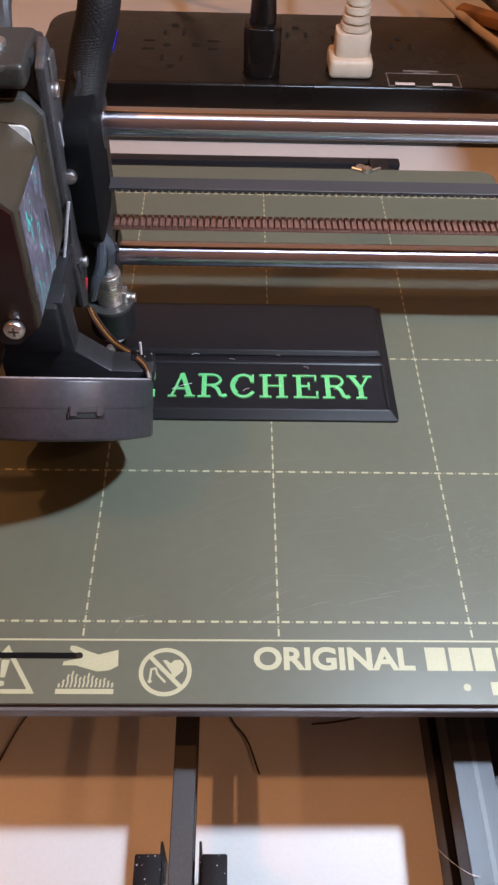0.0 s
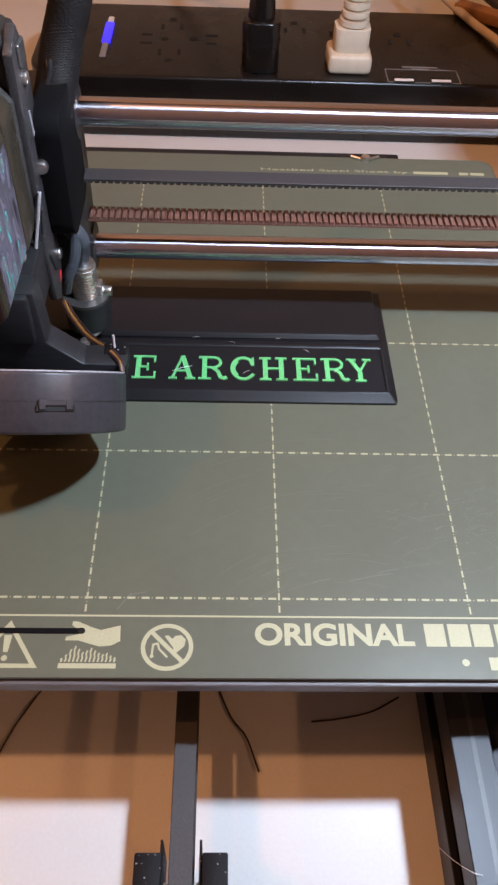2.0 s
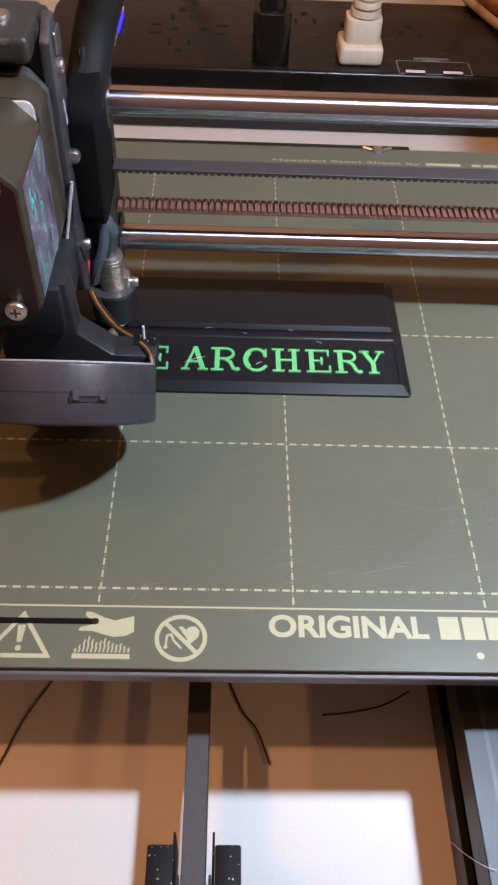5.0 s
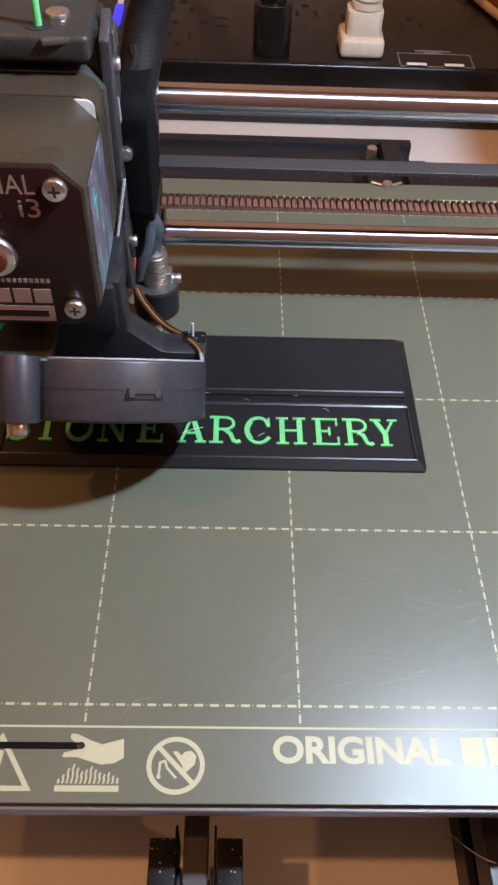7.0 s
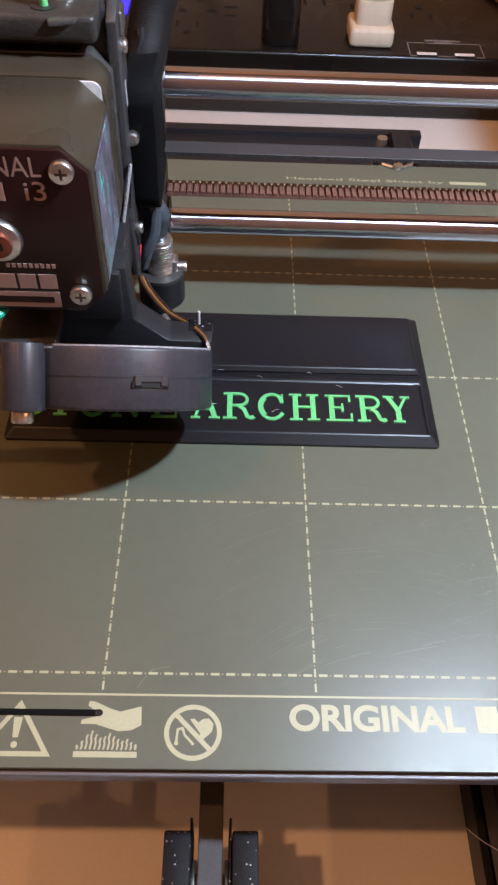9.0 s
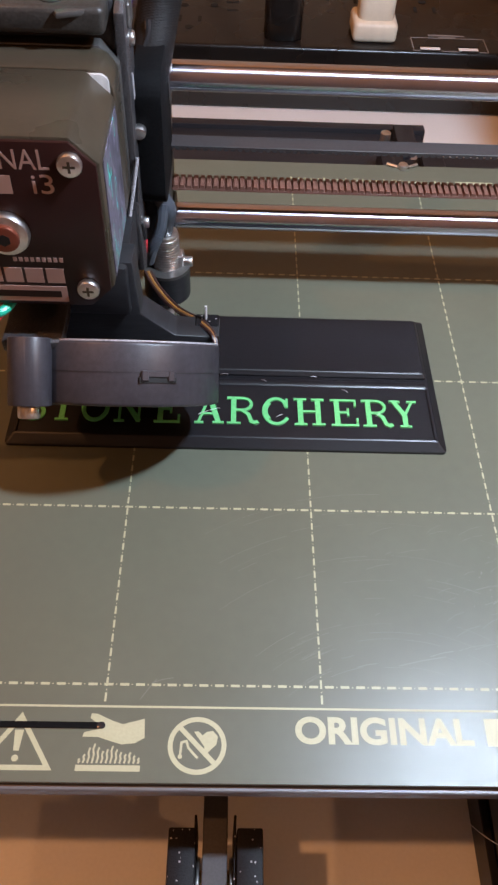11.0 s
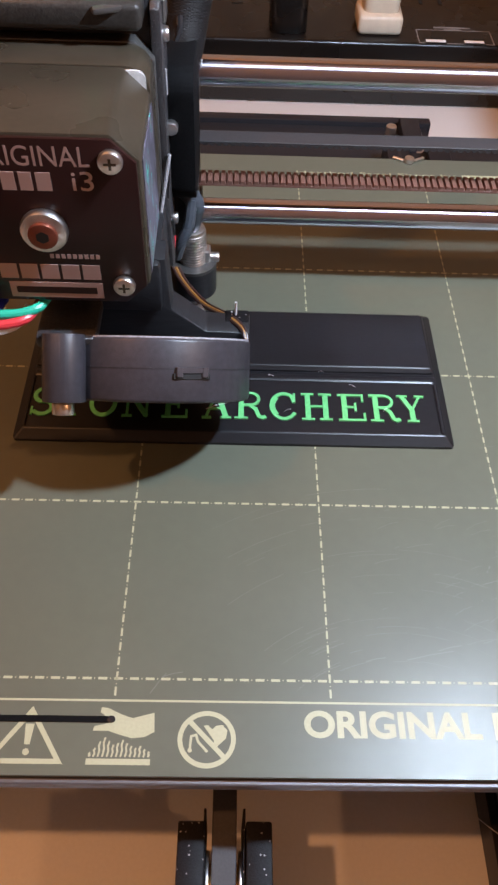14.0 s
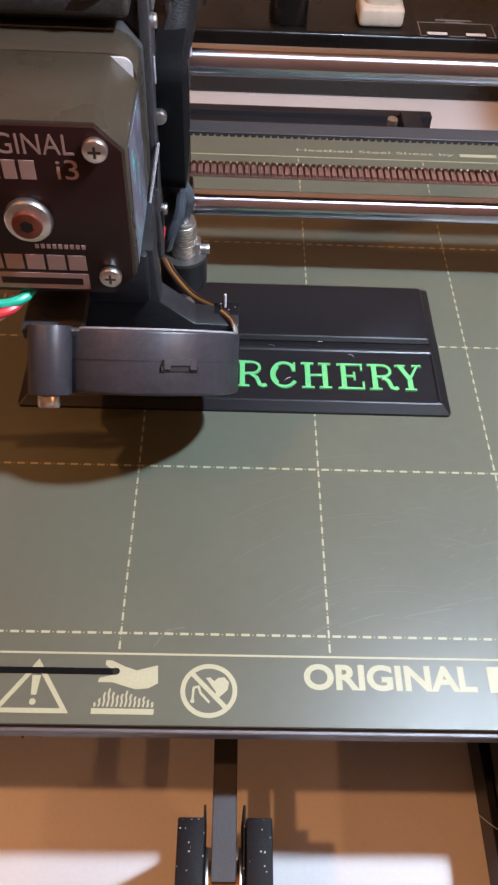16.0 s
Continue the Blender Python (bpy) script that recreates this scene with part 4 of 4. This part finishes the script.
def power_strip():
    ps = thing("power_strip", 40, 450, -85, "wide glossy black power strip with many sockets", "power strip", to=REAR)
    body = part("strip_body", turned(prism(rounded(-141, 240, 397, 508, 24, 8), 40, 8, 5), place(0, 0, -85)), M_STRIP, ps, "glossy black plastic case")
    for x, y, turn in ((-53.5, 474, 180), (-53.5, 428, 0), (-66, 451, 90), (-30, 452, -90), (4, 452, 90), (30, 474, 180), (61, 470, 180), (100, 460, 180)):
        socket(body, x, y, turn)
    part("usb_frame", ring_box(85.5, 131.5, 398.5, 416, -44.95, 0.6), M_GREYINK, body)
    for x in (95.8, 119.5):
        part("usb_port", box(x - 6.6, x + 6.6, 398.2, 405.2, -45.3, -44.8, 0), M_HOLE, body, smooth=0)
        part("usb_tongue", box(x - 6.1, x + 6.1, 399.6, 402.6, -45.0, -44.5, 0.1, 1), M_USB, body, "pale port tongue")
    part("print_bar", box(97, 120, 419, 420.6, -45, -44.9), M_GREYINK, body, smooth=0)
    part("print_bar", box(103, 114, 416.6, 417.8, -45, -44.9), M_GREYINK, body, smooth=0)
    sw = part("switch_light", box(-98.5, -92.5, 441, 472, -45.2, -43.2, 0.8, 2), M_BLUE, ps, "blue glowing switch light")
    part("switch_frame", box(-97.6, -93.6, 472, 482, -45.2, -43.9, 0.4, 1), M_USB, sw)
    part("switch_frame", box(-97.6, -93.6, 421, 441, -45.2, -43.9, 0.4, 1), M_GREYINK, sw)
    return ps


def ring_box(x0, x1, y0, y1, z, w):
    return ribbon([(x0, y0), (x1, y0), (x1, y1), (x0, y1)], w, z - 0.2, z + 0.1, closed=True)


power_strip()


def cream_plug():
    pg = thing("power_plug", 61, 416, -45, "cream three-pin plug pushed into the strip", "plug", to=REAR)
    part("plug_flange", box(47.6, 75.0, 405.2, 431, -45, -33, 3.0, 3), M_PLUG, pg)
    neck = bmesh.new()
    merge(neck, turned(prism(rounded(-11.0, 11.0, -9.0, 9.0, 5, 6), 15, 1.2, 2), place(61.6, 418, -34)))
    part("plug_body", neck, M_PLUG, pg)
    relief = part("strain_relief", tube((62.0, 418, -20), (63.2, 418, 12), 6.6, 24, r2=4.6), M_PLUG, pg)
    for i, z in enumerate((-16.5, -11.5, -6.5, -1.5, 3.5)):
        part("relief_rib", turned(ring(4.0, 9.2 - 0.6 * i, -1.6, 1.6, 28), place(62.2 + 0.2 * i, 418, z)), M_PLUG, relief)
    part("cord", cable([(63.2, 418, 10), (64, 420, 30), (70, 432, 60), (90, 470, 85), (140, 540, 60), (190, 600, -20), (230, 650, -82)], 3.2, 12), M_CORD, pg, "cream round cord")


def black_plug():
    pg = thing("power_plug", 5, 416, -45, "black plug pushed into the strip", "plug", to=REAR)
    part("plug_body", turned(prism(rounded(-11.6, 11.6, -12, 12, 7, 6), 30, 2.5, 3), place(5, 416, -45)), M_STRIP, pg)
    part("plug_neck", tube((5, 416, -15), (5.5, 416, 20), 8.5, 24, r2=6.0), M_STRIP, pg)
    part("cord", cable([(5.5, 416, 18), (6, 418, 40), (2, 440, 75), (-20, 520, 60), (-60, 600, -30), (-90, 660, -82)], 3.4, 12), M_BELT, pg, "black round cord")


cream_plug()
black_plug()


def loose_cords():
    c = thing("loose_cord", 160, 470, -45, "cream cord lying over the power strip", "cord", to=REAR)
    part("cord", cable([(105, 600, -20), (128, 552, -34), (142, 520, -40), (156, 482, -42), (170, 440, -42), (200, 380, -60), (240, 330, -82), (300, 290, -82)], 2.9, 12), M_CORD, c)
    d = thing("loose_cord", 190, 520, -45, "black cord lying over the power strip", "cord", to=REAR)
    part("cord", cable([(150, 600, -40), (165, 545, -38), (185, 500, -41), (215, 455, -41), (260, 420, -60), (330, 400, -81)], 3.4, 12), M_BELT, d)
    w = thing("wooden_block", 172, 505, -45, "small orange-brown wooden block on the strip", "wood block", to=REAR)
    part("block", turned(box(-20, 20, -6, 6, 0, 8, 1.5, 2), place(164, 498, -45, 0, 0, -38)), M_WOOD, w)


loose_cords()


def plastic_threads():
    for pts in ([(-20, 30, -84.6), (-11.6, 8.9, -84.2), (-5.8, 0.7, -84), (-1.7, -10.9, -83.6)], [(16.7, 6.2, -84.5), (25.5, 7.0, -84.2), (37.6, 9.6, -84.2), (48, 15, -84.5)], [(-76, 19, -84.5), (-81.5, 8.7, -84), (-85.0, 1.5, -84.2), (-90, -12, -84.5)]):
        p = Vector(pts[0])
        th = thing("plastic_thread", p.x, p.y, -85, "thin dark brown plastic thread on the table", "plastic thread", "threads on the table", to=REAR)
        part("strand", cable(pts, 0.32, 8), M_WIRE_K, th)




def pale_hair():
    pts = [(46.3, -39.9, -56.5), (46.4, -46.8, -42.5), (45.8, -53.3, -25.7), (48.4, -54.2, -25.7)]
    th = thing("plastic_thread", 47.2, -43, -56, "fine pale plastic hair caught on the black profile", "plastic thread", "threads on the table")
    part("strand", cable(pts, 0.12, 6), M_WIRE_W, th)


plastic_threads()
pale_hair()

# ---- what moves: the bed along y, the carriage along x ----
BED_Y = [(0, 0.0), (0.5, 0.2), (1, 1.0), (1.5, 4.0), (2, 5.7), (2.5, 5.3), (3, 2.9), (3.5, 4.7), (3.7, 7.4), (5.8, 5.4), (6, 6.6), (6.1, 5.8), (6.2, -0.5), (6.3, -5.7), (6.4, -12.0), (6.5, -19.8), (6.6, -25.4), (6.7, -26.2), (7, -26.2), (7.3, -26.0), (7.5, -24.0), (7.8, -21.0), (8, -22.6), (8.2, -24.8), (8.3, -24.8), (8.5, -21.3), (8.7, -20.5), (11, -24.3), (11.1, -24.0), (11.2, -24.0), (11.3, -24.2), (11.4, -28.3), (11.5, -29.8), (11.6, -30.0), (11.7, -29.0), (11.8, -26.0), (11.9, -21.0), (12, -15.6), (12.1, -15.3), (12.2, -15.2), (12.3, -17.0), (12.4, -20.5), (12.5, -23.2), (12.6, -24.0), (12.7, -27.5), (12.8, -30.5), (12.9, -30.8), (13, -30.7), (13.1, -28.0), (13.2, -23.3), (13.3, -20.0), (13.4, -14.4), (13.5, -13.7), (13.6, -14.0), (13.7, -14.0), (13.8, -18.3), (13.9, -23.0), (14, -24.2), (14.1, -26.2), (14.2, -27.3), (14.3, -30.2), (14.4, -30.4), (14.5, -30.4), (14.7, -30.4), (14.8, -29.8), (14.9, -29.0), (15, -27.5), (15.1, -25.5), (15.2, -21.5), (15.3, -17.5), (15.4, -16.4), (15.5, -15.3), (15.6, -14.2), (15.8, -14.0), (16, -14.0)]
CARRIAGE_X = [(0, -10.0), (0.5, -4.9), (1, -3.9), (1.5, -17.5), (2, -17.5), (2.5, -13.0), (3, -13.3), (3.5, -17.1), (3.7, -13.1), (5.8, -13.2), (6, -13.0), (6.1, -12.0), (6.2, -10.2), (6.3, -8.3), (6.4, -5.3), (6.5, -2.2), (6.6, -0.5), (6.8, 0.0), (7, 0.0), (7.3, -0.3), (7.5, -2.2), (7.7, -3.5), (8, -1.5), (8.2, -2.0), (8.3, -0.6), (8.5, -7.4), (8.6, -6.3), (8.7, -2.2), (10.8, -2.4), (10.9, -3.2), (11, -1.5), (11.1, 3.0), (11.2, 3.0), (11.3, 2.2), (11.4, 2.4), (11.5, 0.4), (11.6, -6.0), (11.7, -9.7), (11.8, -12.0), (11.9, -11.6), (12, -11.3), (12.1, -8.0), (12.2, -2.0), (12.3, 2.8), (12.4, 3.8), (12.5, 4.0), (12.6, 5.0), (12.7, 5.0), (12.8, 2.6), (12.9, -3.6), (13, -8.8), (13.1, -9.8), (13.2, -10.7), (13.3, -11.2), (13.4, -9.5), (13.5, -6.0), (13.6, 0.0), (13.7, 4.2), (13.8, 4.6), (13.9, 5.2), (14, 4.6), (14.1, 5.0), (14.2, 4.8), (14.3, 1.6), (14.4, 0.6), (14.5, -1.3), (14.6, -4.0), (14.7, -8.0), (14.8, -9.8), (14.9, -11.2), (15, -12.5), (15.1, -12.2), (15.2, -11.6), (15.3, -11.1), (15.4, -11.1), (15.5, -11.4), (15.6, -9.6), (15.7, -8.8), (15.8, -6.0), (15.9, -1.5), (16, 1.3)]


def motions():
    for ob in (BED, PLATE, PURGE):
        b = BASE[ob]
        walk(ob, [(t, pose(b.x / 1000, (b.y + y) / 1000, (b.z + BED_Z) / 1000)) for t, y in BED_Y])
    b = BASE[EXTRUDER]
    walk(EXTRUDER, [(t, pose((b.x + x) / 1000, b.y / 1000, (b.z + BED_Z) / 1000)) for t, x in CARRIAGE_X])
    walk(LOWER_BELT, [(t, pose(x / 1000, 0, 0)) for t, x in CARRIAGE_X])
    walk(UPPER_BELT, [(t, pose(-x / 1000, 0, 0)) for t, x in CARRIAGE_X])


motions()
